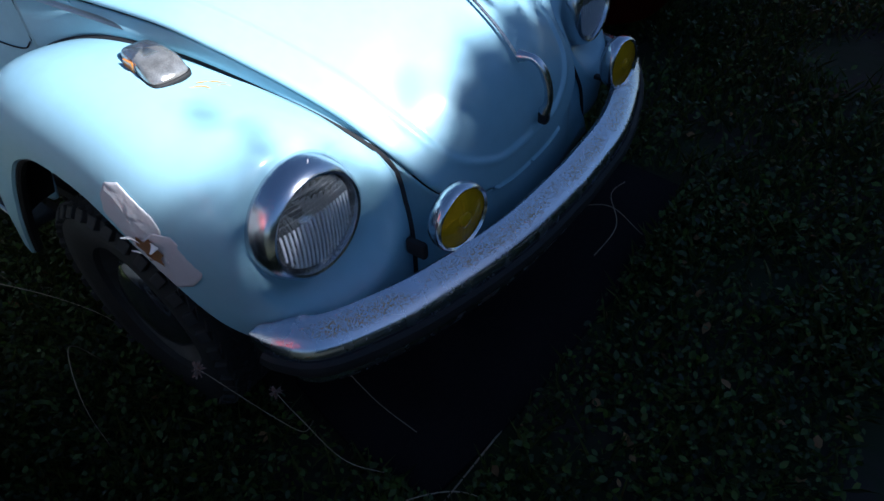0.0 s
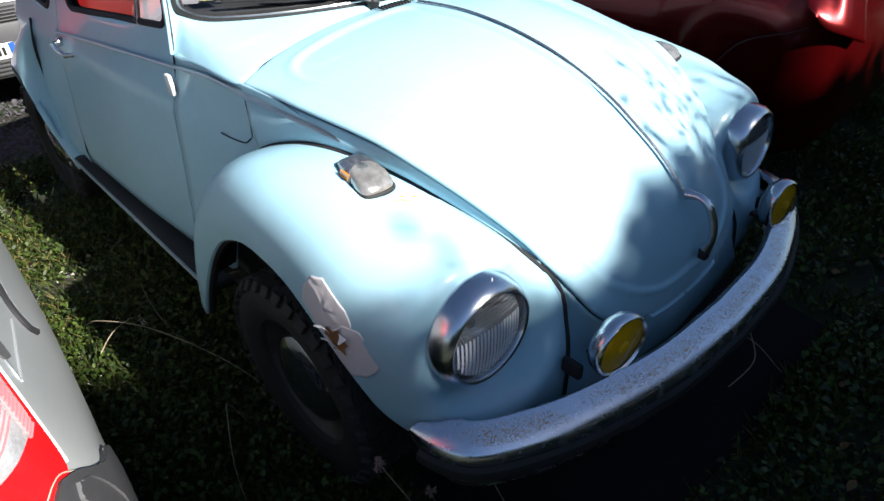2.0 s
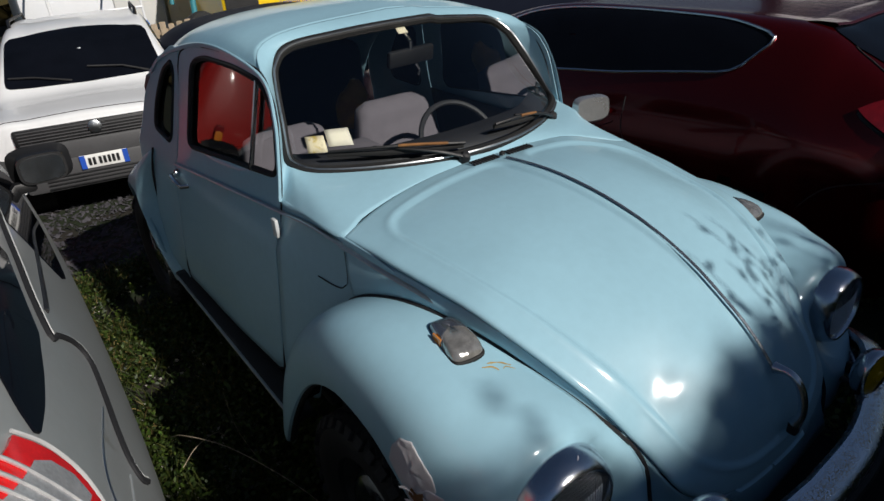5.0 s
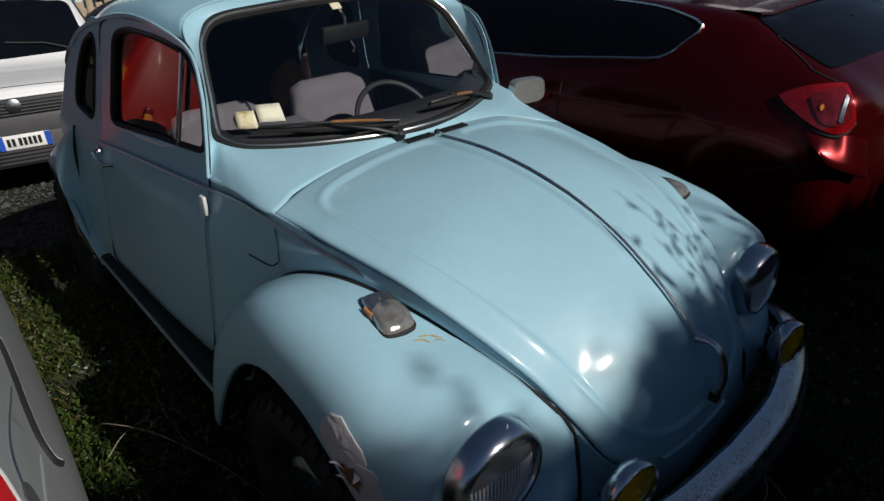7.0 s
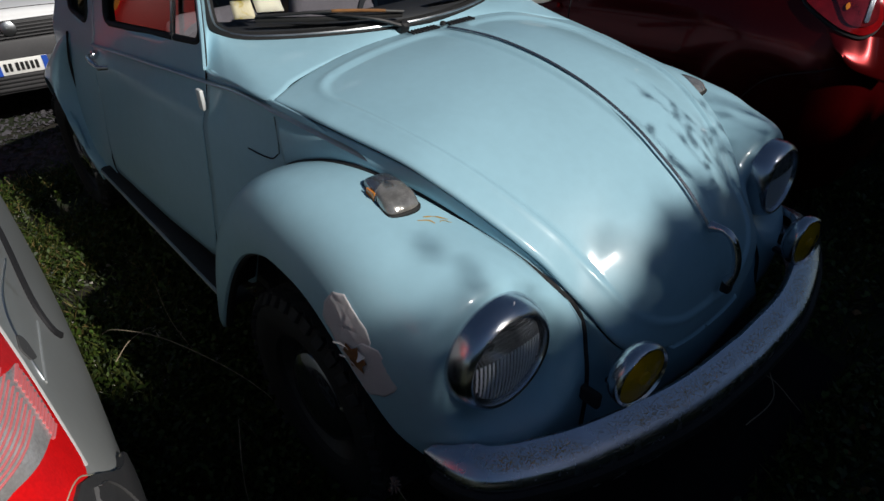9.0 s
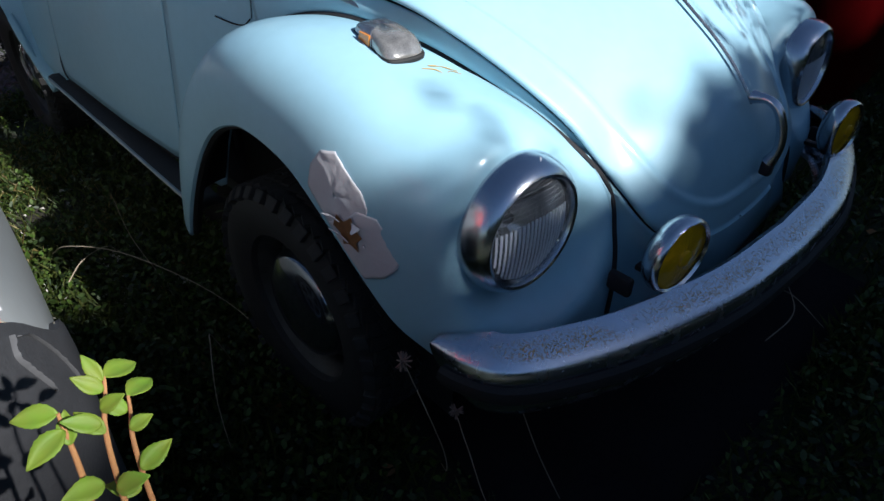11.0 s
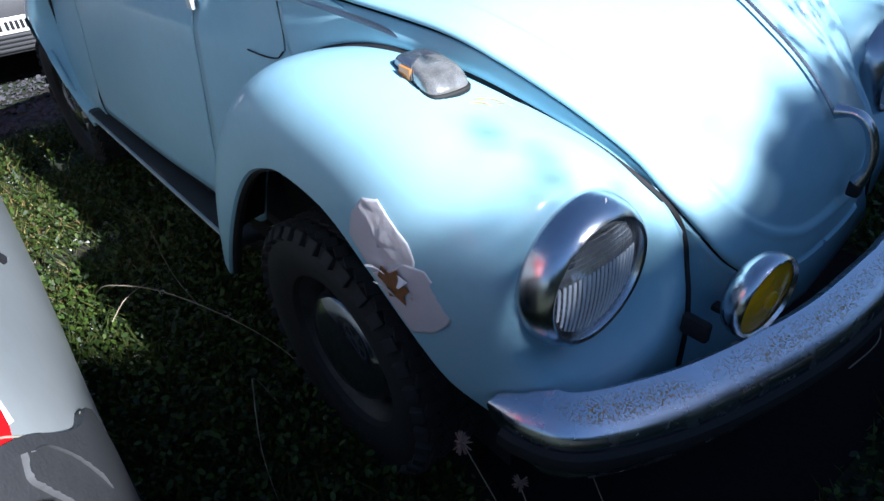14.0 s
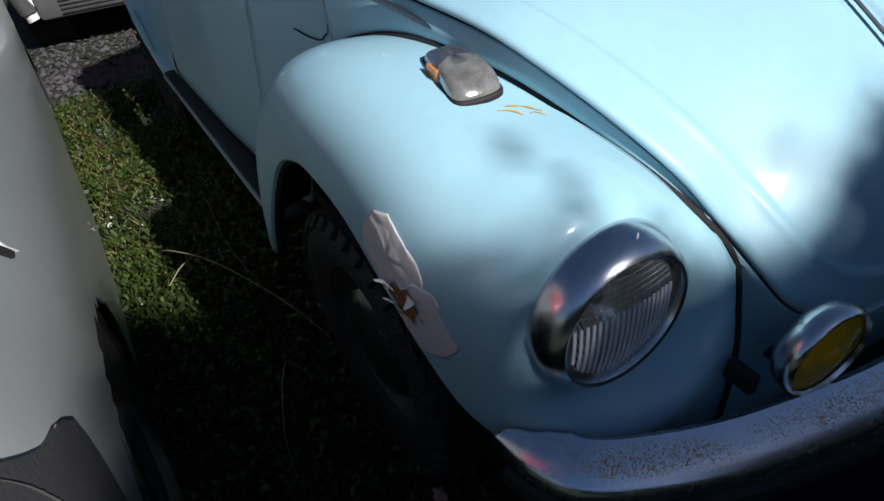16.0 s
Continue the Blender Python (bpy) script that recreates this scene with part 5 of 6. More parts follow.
for sd in (1, -1):
    v = (lambda q: q) if sd == 1 else (lambda q: 10 - q)
    part("headlamp", pl.patch([(.55, v(2.05)), (1.25, v(2.2)), (1.35, v(2.75)), (.55, v(2.7))], .010, 5, 36, .1), mat("van_headlamp", (.62, .64, .66), .1, var=.2, scale=20, coat=1.0), panda, "clear headlamp")
    part("side_window", pl.patch([(pl.u(1.02), v(2.3)), (pl.u(1.45), v(2.95)), (pl.u(2.2), v(2.97)), (pl.u(2.25), v(2.25))], .003, 5, 40, .12), DARKGLASS, panda)
    part("roof_rail", tube([(sd * .56, 1.75, 1.43), (sd * .565, 1.85, 1.49), (sd * .565, 3.1, 1.48), (sd * .56, 3.25, 1.40)], .016, 8), BLACK, panda)
part("windscreen", pl.patch([(pl.u(.93), 3.25), (pl.u(1.42), 3.2), (pl.u(1.50), 5), (pl.u(1.42), 6.8), (pl.u(.93), 6.75), (pl.u(.88), 5)], .004, 8, 60, .2), DARKGLASS, panda, "dark windscreen")
for a, b in ((.42, .02), (-.08, -.5)):
    part("wiper", tube([pl.at(pl.u(.9), 5 + a * 3.2) + np.array([0, -.01, .02]), pl.at(pl.u(.97), 5 + (a + b) * 1.6) + np.array([0, -.01, .025]), pl.at(pl.u(1.0), 5 + b * 3.2) + np.array([0, -.01, .02])], .009, 6), BLACK, panda)
part("bonnet_gap", pl.line([(.95, 2.9), (1.0, 4), (1.0, 5), (1.0, 6), (.95, 7.1)], .004, 30, .0), GROOVE, panda)

# bright red van further back, mirrored in the door glass
redc = thing("red_van", "bright red high-roofed van, tail towards the others", "van")
redc.matrix_world = on_yard(-2.68, 4.30, 14)
rl = Loft([(0, .70, .35, .78, .9, .70, 1.6, 1.72), (.06, .82, .30, .88, .95, .76, 1.66, 1.78), (.3, .84, .25, .90, .98, .78, 1.70, 1.82), (.6, .84, .22, .90, .98, .78, 1.70, 1.84), (1.6, .84, .2, .90, .98, .76, 1.68, 1.82), (2.4, .84, .2, .88, .95, .76, 1.15, 1.25), (3.3, .74, .25, .74, .72, .64, .82, .86), (3.5, .6, .3, .62, .6, .5, .7, .72)])
REDB = mat("bright_red_paint", (.42, .010, .007), .45, var=.05, coat=.15)
part("body", rl.shell(60, 60, arches((.6, 2.8), .28, .33)), REDB, redc, "bright red body")
wells(redc, (.6, 2.8), .28, .34, .79)
for sx in (-.70, .70):
    for sy in (.6, 2.8):
        road_wheel(redc, sx, sy, .28, 8, STEEL)
for sd in (1, -1):
    v = (lambda q: q) if sd == 1 else (lambda q: 10 - q)
    tl = part("tail_lamp", rl.patch([(.5, v(2.0)), (1.5, v(2.0)), (1.5, v(2.7)), (.5, v(2.7))], .010, 5, 36, .1), REDLENS, redc)
    part("amber_lens", rl.patch([(.6, v(2.45)), (1.4, v(2.45)), (1.4, v(2.66)), (.6, v(2.66))], .013, 4, 24, .05), AMBER, tl)
    part("side_window", rl.patch([(rl.u(.5), v(2.4)), (rl.u(.7), v(2.95)), (rl.u(1.7), v(2.97)), (rl.u(2.1), v(2.35))], .003, 5, 40, .12), DARKGLASS, redc)
low_lamp = part("tail_lamp", box(.10, .05, .34, (.50, -.02, .98), .02), DEEPRED, redc, "tall dark red tail lamp")
part("amber_lens", box(.08, .02, .10, (.50, -.05, 1.05), .008), AMBER, low_lamp)
part("rear_window", rl.patch([(1.5, 3.4), (2.8, 3.4), (2.8, 6.6), (1.5, 6.6)], .004, 6, 40, .2), DARKGLASS, redc)


# ---- growth on the ground ----
def leaf_mat(name, c1, c2, trans=.35):
    m = bpy.data.materials.new(name)
    m.use_nodes = True
    N, L = m.node_tree.nodes, m.node_tree.links
    b = N["Principled BSDF"]
    g = N.new("ShaderNodeNewGeometry")
    r = N.new("ShaderNodeValToRGB")
    r.color_ramp.elements[0].color, r.color_ramp.elements[1].color = (*c1, 1), (*c2, 1)
    L.new(g.outputs["Random Per Island"], r.inputs[0])
    tc, n = N.new("ShaderNodeTexCoord"), N.new("ShaderNodeTexNoise")
    n.inputs["Scale"].default_value = 60
    L.new(tc.outputs["Object"], n.inputs["Vector"])
    mx = N.new("ShaderNodeMix")
    mx.data_type, mx.blend_type = 'RGBA', 'MULTIPLY'
    mx.inputs[0].default_value = .5
    L.new(r.outputs[0], mx.inputs[6])
    L.new(n.outputs["Color"], mx.inputs[7])
    L.new(mx.outputs[2], b.inputs["Base Color"])
    b.inputs["Roughness"].default_value = .55
    t, ad = N.new("ShaderNodeBsdfTranslucent"), N.new("ShaderNodeMixShader")
    L.new(mx.outputs[2], t.inputs[0])
    ad.inputs[0].default_value = trans
    L.new(b.outputs[0], ad.inputs[1])
    L.new(t.outputs[0], ad.inputs[2])
    L.new(ad.outputs[0], N["Material Output"].inputs[0])
    return m


HERB = leaf_mat("low_herb_leaves", (.011, .025, .004), (.085, .145, .016))
BLADE = leaf_mat("grass_blades", (.014, .034, .005), (.12, .14, .03))
CROWNLEAF = leaf_mat("crown_leaves", (.03, .06, .012), (.09, .14, .03), .25)
DRY = mat("dry_stem", (.26, .21, .15), .9, var=.3, scale=30)
rng = np.random.default_rng(7)


def scatter(n, centre_fn, size, tilt, shape, lift):
    """n little leaves as one mesh: centre_fn(n) gives x, y, z; shape is an outline in the leaf's own plane."""
    C = centre_fn(n)
    n = len(C)
    low = np.isnan(C[:, 2])
    C[low, 2] = [yard(a, b) + .006 for a, b in C[low, :2]]
    S = np.array(shape, float)
    k = len(S)
    a = rng.uniform(0, 2 * np.pi, n)
    t = rng.normal(0, tilt, n)
    t2 = rng.normal(0, tilt, n)
    sc = size * rng.uniform(.55, 1.35, n)
    f = np.stack([np.cos(a) * np.cos(t), np.sin(a) * np.cos(t), np.sin(t)], 1)
    r = np.stack([-np.sin(a) * np.cos(t2), np.cos(a) * np.cos(t2), np.sin(t2)], 1)
    V = C[:, None] + sc[:, None, None] * (S[None, :, 0:1] * f[:, None] + S[None, :, 1:2] * r[:, None]) + np.array([0, 0, 1.0]) * (S[None, :, 2:3] * sc[:, None, None] * lift)
    F = (np.arange(n)[:, None] * k + np.arange(k)[None]).tolist()
    return V.reshape(-1, 3).tolist(), [tuple(q) for q in F]


def stuff(name, vf, material, label, category):
    me = bpy.data.meshes.new(name)
    me.from_pydata(vf[0], [], vf[1])
    me.materials.append(material)
    return tagged(new(name, me), label, category, kind="stuff")


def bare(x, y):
    """Where nothing grows: the near-black sheet, the wheels and the gravelled lane behind."""
    sheet_ = (x > -.64) & (x < .84) & (y > -.80) & (y < .6)
    return sheet_ | (y > 3.0)


def on_ground(x0, x1, y0, y1, hmax, patchy=.0):
    def fn(n):
        x, y = rng.uniform(x0, x1, n), rng.uniform(y0, y1, n)
        d = np.array([noise.noise((a * 2.2, b * 2.2, 4.0)) for a, b in zip(x, y)])
        ok = (~bare(x, y)) & (d > patchy - rng.uniform(0, .6, n))
        x, y = x[ok], y[ok]
        return np.stack([x, y, GZ - SLOPE * y + rng.uniform(0, 1, len(x)) ** 1.6 * hmax + .004], 1)
    return fn


LEAF = [(-1, 0, 0), (-.4, .55, .12), (.3, .5, .15), (1, 0, 0), (.3, -.5, .15), (-.4, -.55, .12)]
stuff("low_herbs", join(scatter(48000, on_ground(-1.45, -.55, -1.3, 3.1, .11, .0), .0105, .65, LEAF, .6), scatter(44000, on_ground(.2, 4.2, -2.6, .2, .10, .05), .013, .65, LEAF, .6),
                         scatter(15000, on_ground(-1.3, .8, -1.5, -.6, .09, .05), .011, .65, LEAF, .6), scatter(7000, on_ground(-.8, 1.2, .4, 3.0, .06, .1), .016, .45, LEAF, .6)), HERB, "low green herb and clover leaves", "herbs")
BL = [(-.05, -.05, 0), (-.05, .05, 0), (.35, .06, .7), (1, 0, 1.35), (.35, -.06, .7)]
stuff("grass", join(scatter(15000, on_ground(-1.45, -.55, -1.2, 3.1, .03, .05), .050, .3, BL, 1.0), scatter(14000, on_ground(.2, 4.2, -2.6, .2, .01, .05), .06, .25, BL, 1.0), scatter(2500, on_ground(-1.3, .8, -1.5, -.6, .01, .1), .05, .25, BL, 1.0)), BLADE, "thin green and straw grass blades", "grass")
STRAW = leaf_mat("straw_blades", (.20, .15, .05), (.42, .34, .13))
stuff("dry_grass", scatter(3400, on_ground(-1.2, -.72, 1.2, 3.0, .04, .25), .045, .35, BL, .8), STRAW, "straw-coloured dry grass among the weeds", "grass")
STONE = [(-1, 0, 0), (-.3, .7, .5), (.6, .6, .6), (1, -.1, .2), (.3, -.7, .5)]
stuff("gravel", scatter(2600, on_ground(-1.4, -.7, .7, 3.2, .02, .1), .012, .3, STONE, .8), mat("pale_gravel", (.40, .37, .33), .9, var=.3, scale=40), "pale gravel bits among the weeds", "gravel")
stuff("lane_gravel", scatter(5200, lambda n: np.stack([rng.uniform(-2.2, 1.2, n), rng.uniform(3.1, 5.2, n), np.full(n, np.nan)], 1), .020, .35, STONE, .7), mat("grey_lane_gravel", (.055, .052, .06), .9, var=.35, scale=20), "grey gravel of the lane behind", "gravel")
stuff("dead_leaves", scatter(700, on_ground(-1.4, 1.5, -1.6, 3.0, .05, .1), .018, .5, LEAF, .9), mat("dead_leaf_brown", (.22, .12, .05), .9, var=.4, scale=30), "brown dead leaves", "leaves")

# near-black flat sheet on the ground under the nose
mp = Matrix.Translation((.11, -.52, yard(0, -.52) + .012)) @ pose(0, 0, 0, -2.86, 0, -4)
DARKSHEET = mat("near_black_sheet", (.008, .007, .008), .9, var=.5, scale=5, bump=.5, bscale=40, spec=.15)
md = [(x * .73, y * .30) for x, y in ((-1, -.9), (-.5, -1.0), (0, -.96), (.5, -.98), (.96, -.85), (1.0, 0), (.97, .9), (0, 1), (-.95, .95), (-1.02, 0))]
tagged(part("dark_sheet", moved(prism(even(np.array(md), 60, True), .012, .004), mp), DARKSHEET), "flat near-black sheet on the ground under the bumper", "mat")


def stem(name, pts, r, label, heads=()):
    ob = thing(name, label, "stem", (0, 0, 0))
    P = spl(pts, 26)
    part("stalk", tube(P, np.linspace(r, r * .5, 26), 6), DRY, ob)
    for hx, hy, hz, hr in heads:
        spikes = []
        for k in range(26):
            d = Vector((rng.normal(), rng.normal(), rng.normal())).normalized()
            e = Vector((hx, hy, hz)) + d * hr
            spikes.append(tube([(hx, hy, hz), tuple(e)], [.0022, .0008], 4))
        part("seed_head", join(*spikes), mat("dry_head", (.14, .09, .07), .9, var=.3) if "dry_head" not in bpy.data.materials else bpy.data.materials["dry_head"], ob, "dry brown seed head")
    return ob


stem("dry_stem", [(-.62, -.33, -.08), (-.72, -.45, .12), (-.80, -.52, .34), (-.90, -.55, .64)], .0015, "thin dry stem with a brown seed head", [(-.905, -.552, .65, .014)])
stem("dry_stem", [(-.62, -.62, -.06), (-.72, -.58, .12), (-.78, -.56, .36), (-.80, -.55, .455)], .0014, "thin dry stem with a brown seed head", [(-.80, -.55, .462, .013)])
stem("dry_stem", [(-.50, -.60, -.06), (-.60, -.58, .2), (-.67, -.55, .44)], .0014, "thin dry stem with a brown seed head", [(-.676, -.55, .452, .013)])
stem("dead_twig", [(-1.05, 1.02, .02), (-1.02, .90, .10), (-.93, .70, .145), (-.83, .48, .12), (-.76, .34, .05), (-.72, .26, -.06)], .0020, "long pale dead twig lying over the weeds")
stem("dead_twig", [(-1.06, .84, .02), (-1.00, .86, .06), (-.92, .90, .05), (-.88, .92, .0)], .0018, "pale dead twig leaning over the weeds")
stem("dead_twig", [(-.82, .30, -.10), (-.88, .25, .10), (-.93, .12, .20), (-.98, .02, .12), (-.99, -.02, -.08)], .0018, "bent pale dead twig in the weeds")
stem("dead_twig", [(-.80, .78, -.12), (-.86, .80, .10), (-.87, .83, .26)], .0016, "upright pale dead twig in the weeds")
stem("dead_twig", [(.05, -.80, -.04), (-.22, -.78, -.035), (-.48, -.77, -.03), (-.62, -.76, -.04)], .004, "straight dark stick lying on the near-black sheet")
stem("dead_twig", [(.30, -.68, -.04), (.42, -.70, .02), (.55, -.62, .03), (.75, -.60, -.05)], .002, "thin pale twig on the near-black sheet edge")
stem("dead_twig", [(.52, -.50, -.06), (.50, -.64, .02), (.45, -.78, .0)], .002, "thin pale twig on the near-black sheet edge")
stem("dead_twig", [(-.55, -.95, -.04), (-.60, -.80, .03), (-.72, -.68, .02), (-.80, -.60, -.06)], .002, "thin pale twig in the dark grass")

# young shoot with bright toothed leaves close to the lens
SHOOT = leaf_mat("bright_young_leaves", (.22, .38, .03), (.36, .50, .06), .45)
TWIG = mat("reddish_twig", (.34, .16, .06), .7, var=.2, scale=40)
shoot = thing("young_shoot", "young shrub shoot with bright green toothed leaves", "shrub", (-1.27, -.70, yard(0, -.7)))
inv = Matrix.Translation((1.27, .70, -yard(0, -.7)))


def one_leaf(base, tip, width, up):
    b, t = Vector(base), Vector(tip)
    ax = t - b
    ln = ax.length
    ax.normalize()
    sd = ax.cross(Vector(up)).normalized()
    nn = sd.cross(ax)
    rows = []
    for i in range(15):
        q = i / 14
        w = width * (math.sin(math.pi * min(1, q * .97 + .015) ** .8)) * (1 + .07 * (i % 2))
        droop = nn * (-.10 * ln * q * q)
        c = b + ax * ln * q + droop
        rows.append([tuple(c - sd * w + nn * w * .35), tuple(c - sd * w * .5 + nn * w * .10), tuple(c), tuple(c + sd * w * .5 + nn * w * .10), tuple(c + sd * w + nn * w * .35)])
    return grid(np.array(rows))


STEMS = {"a": [(-1.30, -.74, -.055), (-1.28, -.72, .5), (-1.256, -.706, .90), (-1.236, -.675, .968)], "b": [(-1.27, -.73, -.055), (-1.25, -.71, .5), (-1.241, -.694, .87), (-1.226, -.660, .930)],
         "c": [(-1.30, -.74, .55), (-1.285, -.72, .80), (-1.270, -.704, .93), (-1.266, -.690, .972)]}
for key, pts in STEMS.items():
    part("twig", moved(tube(spl(pts, 40), np.linspace(.0034, .0011, 40), 8), inv), TWIG, shoot)
# base, direction, length and width of each leaf
LEAVES = [((-1.236, -.675, .968), (.55, .30, -.25), .036, .0085), ((-1.226, -.660, .930), (.60, .45, -.25), .036, .0090), ((-1.238, -.678, .968), (-.15, .55, .60), .026, .0050), ((-1.240, -.684, .966), (-.50, .25, .65), .026, .0060),
          ((-1.247, -.697, .965), (.55, -.25, .40), .022, .0060), ((-1.250, -.703, .960), (-.65, .15, .55), .028, .0065), ((-1.250, -.705, .955), (-.35, .60, .45), .028, .0060), ((-1.232, -.676, .933), (-.45, .30, .60), .024, .0065),
          ((-1.236, -.688, .930), (.55, -.10, .20), .020, .0060), ((-1.266, -.690, .972), (-.70, .35, .05), .032, .0080), ((-1.267, -.696, .964), (-.65, -.20, -.15), .034, .0085), ((-1.268, -.700, .955), (.20, .50, .60), .026, .0065),
          ((-1.262, -.712, .925), (-.60, -.15, .35), .032, .0085), ((-1.258, -.712, .915), (.45, -.35, .30), .030, .0080), ((-1.240, -.696, .900), (.60, .05, .25), .032, .0085), ((-1.245, -.702, .890), (-.50, .25, .35), .028, .0075),
          ((-1.272, -.712, .900), (-.70, .10, .20), .034, .0090), ((-1.268, -.716, .880), (.20, -.55, .30), .032, .0085)]
for b0, d0, ln, wd in LEAVES:
    d = Vector(d0).normalized()
    part("leaf", moved(one_leaf(b0, Vector(b0) + d * ln * .78, wd * .82, (-.2, -.5, 1)), inv), SHOOT, shoot, solid=.0006)


# ---- trees on the sunny side, which shade the nose ----
SU = Vector((-SUN_TO.y, SUN_TO.x, 0)).normalized()
SV = SUN_TO.cross(SU).normalized()
SV = SV if SV.z > 0 else -SV
BARK = mat("bark", (.10, .075, .05), .95, var=.4, scale=14, bump=.8, bscale=30)


def skyline(u):
    return np.interp(u, [-3, -1.6, -1.26, -1.14, -1.05, -.95, -.86, -.75, -.66, -.58, -.50, -.43, -.36, -.31, -.22, -.11, 0, .1, .22, .4, .6, .9, 1.1, 1.5, 3],
                     [.34, .42, .50, .66, .72, .64, .53, .50, .45, .41, .36, .32, .315, .36, .39, .405, .39, .35, .35, .34, .30, .24, .19, .05, -.4])


def crown(n, u0, u1, d0, d1, low, mean, spread, power=1.15):
    u = rng.uniform(u0, u1, n)
    dd = rng.uniform(d0, d1, n)
    top = skyline(u)
    v = top + rng.normal(mean, spread, n) - rng.uniform(0, 1, n) ** power * (top - low)
    return np.array(SUN_TO)[None] * dd[:, None] + np.array(SU)[None] * u[:, None] + np.array(SV)[None] * v[:, None]


def tree(name, label, at, h, leaves):
    ob = thing(name, label, "tree", at)
    trunk = [(0, 0, -.1), (.05, .03, h * .35), (-.04, .06, h * .7), (.02, 0, h)]
    part("trunk", tube(spl(trunk, 24), np.linspace(.11, .03, 24), 10), BARK, ob)
    for k in range(7):
        a = k * 2.4
        z = h * (.35 + .08 * k)
        part("limb", tube(spl([(0, 0, z), (math.cos(a) * .5, math.sin(a) * .5, z + .25), (math.cos(a) * 1.0, math.sin(a) * 1.0, z + .35)], 12), np.linspace(.035, .008, 12), 6), BARK, ob)
    V, F = leaves
    me = bpy.data.meshes.new("crown")
    me.from_pydata([(x - at[0], y - at[1], z - at[2]) for x, y, z in V], [], F)
    me.materials.append(CROWNLEAF)
    c = new("crown", me)
    c.parent = ob
    return ob


tree("small_tree", "leafy tree at the yard's sunny edge", (1.7, -5.5, yard(0, -5.5)), 4.2, join(scatter(16000, lambda n: crown(n, -1.7, 1.2, 6.2, 8.2, -2.6, -.22, .03), .085, .9, LEAF, .4), scatter(5500, lambda n: crown(n, -1.7, 1.2, 6.2, 7.4, .05, -.075, .045), .042, .9, LEAF, .4)))
tree("small_tree", "leafy tree at the yard's sunny edge", (3.4, -5.0, yard(0, -5.0)), 3.8, scatter(12000, lambda n: crown(n, .6, 3.4, 6.2, 8.0, -2.6, -.10, .05), .085, .9, LEAF, .4))
# nearer sprays whose leaves give the crisp shade on the bonnet's far side
spray = thing("leafy_shrub", "thin leafy shrub near the car's nose", "shrub", (.75, -2.4, yard(0, -2.4)))
sprays = []
for k in range(9):
    u0, v0 = -.02 + .055 * k, .28
    tipv = (.60, .52, .66, .54, .62, .50, .56, .48, .44)[k]
    q = [SUN_TO * (2.5 + .06 * k) + SU * (u0 + .03 * math.sin(k) * t) + SV * (v0 - .9 + (tipv - v0 + .9) * t) for t in np.linspace(0, 1, 8)]
    part("twig", moved(tube([tuple(p) for p in q], np.linspace(.006, .0018, 8), 5), Matrix.Translation(-Vector(spray.location))), BARK, spray)
    for t in np.linspace(.35, 1, 13):
        i = t * 7
        p = q[min(6, int(i))].lerp(q[min(7, int(i) + 1)], i - int(i))
        a = t * 40 + k
        d = (SU * math.cos(a) + SV * (math.sin(a) * .6 + .3) + SUN_TO * .3 * math.sin(a * 2)).normalized()
        sprays.append(one_leaf(p, p + d * .038, .008, SUN_TO))
# a few thin sprigs that only dapple the near wing
for k, (u0, tipv) in enumerate(((-.67, .65), (-.80, .54))):
    q = [SUN_TO * (4.2 + .15 * k) + SU * (u0 + .10 * (1 - t) * math.sin(k + 1)) + SV * (tipv - 1.1 * (1 - t)) for t in np.linspace(0, 1, 8)]
    part("twig", moved(tube([tuple(p) for p in q], np.linspace(.006, .0016, 8), 5), Matrix.Translation(-Vector(spray.location))), BARK, spray)
    for t in np.linspace(.90, 1, 4):
        i = t * 7
        p = q[min(6, int(i))].lerp(q[min(7, int(i) + 1)], i - int(i))
        a = t * 90 + k
        d = (SU * math.cos(a) + SV * (math.sin(a) * .6 + .2)).normalized()
        sprays.append(one_leaf(p, p + d * .040, .008, SUN_TO))
part("foliage", moved(join(*sprays), Matrix.Translation(-Vector(spray.location))), CROWNLEAF, spray)
# unseen hedge added behind the viewer; it closes the yard and darkens reflections
def hedge_pts(n):
    x = rng.uniform(-9, 10, n)
    y = -6.5 + rng.normal(0, .5, n) + .04 * x * x * .3
    z = rng.uniform(0, 1, n) ** .8 * (2.3 + np.array([noise.noise((a * .8, 3, 1)) for a in x]) * .7)
    return np.stack([x, y, z + .3], 1)


stuff("hedge", scatter(9000, hedge_pts, .20, 1.0, LEAF, .4), CROWNLEAF, "unseen dense dark green hedge, added behind the viewer", "hedge")


# ---- the yard behind ----
def slab(name, vf, material, label, category, kind=""):
    return tagged(part(name, vf, material), label, category, kind=kind)


SHED = mat("white_sandwich_panel", (.66, .66, .64), .55, var=.05, scale=1.5, bump=.05, second=(.50, .48, .44), amount=.15, sscale=1.2)
wall = slab("wall_back", box(14, .25, 5.0, (8.5, 17.2, 1.2), .01), SHED, "white panelled shed wall with grey posts", "wall", "structure")
for k in range(10):
    part("panel_joint", box(.09, .06, 5.0, (2.2 + 1.35 * k, 17.05, 1.2), .01), ALU, wall)
slab("wall_side", box(.25, 9, 3.2, (1.3, 21.8, .5), .01), mat("beige_render", (.46, .42, .34), .9, var=.1, scale=1.2), "beige rendered wall", "wall", "structure")

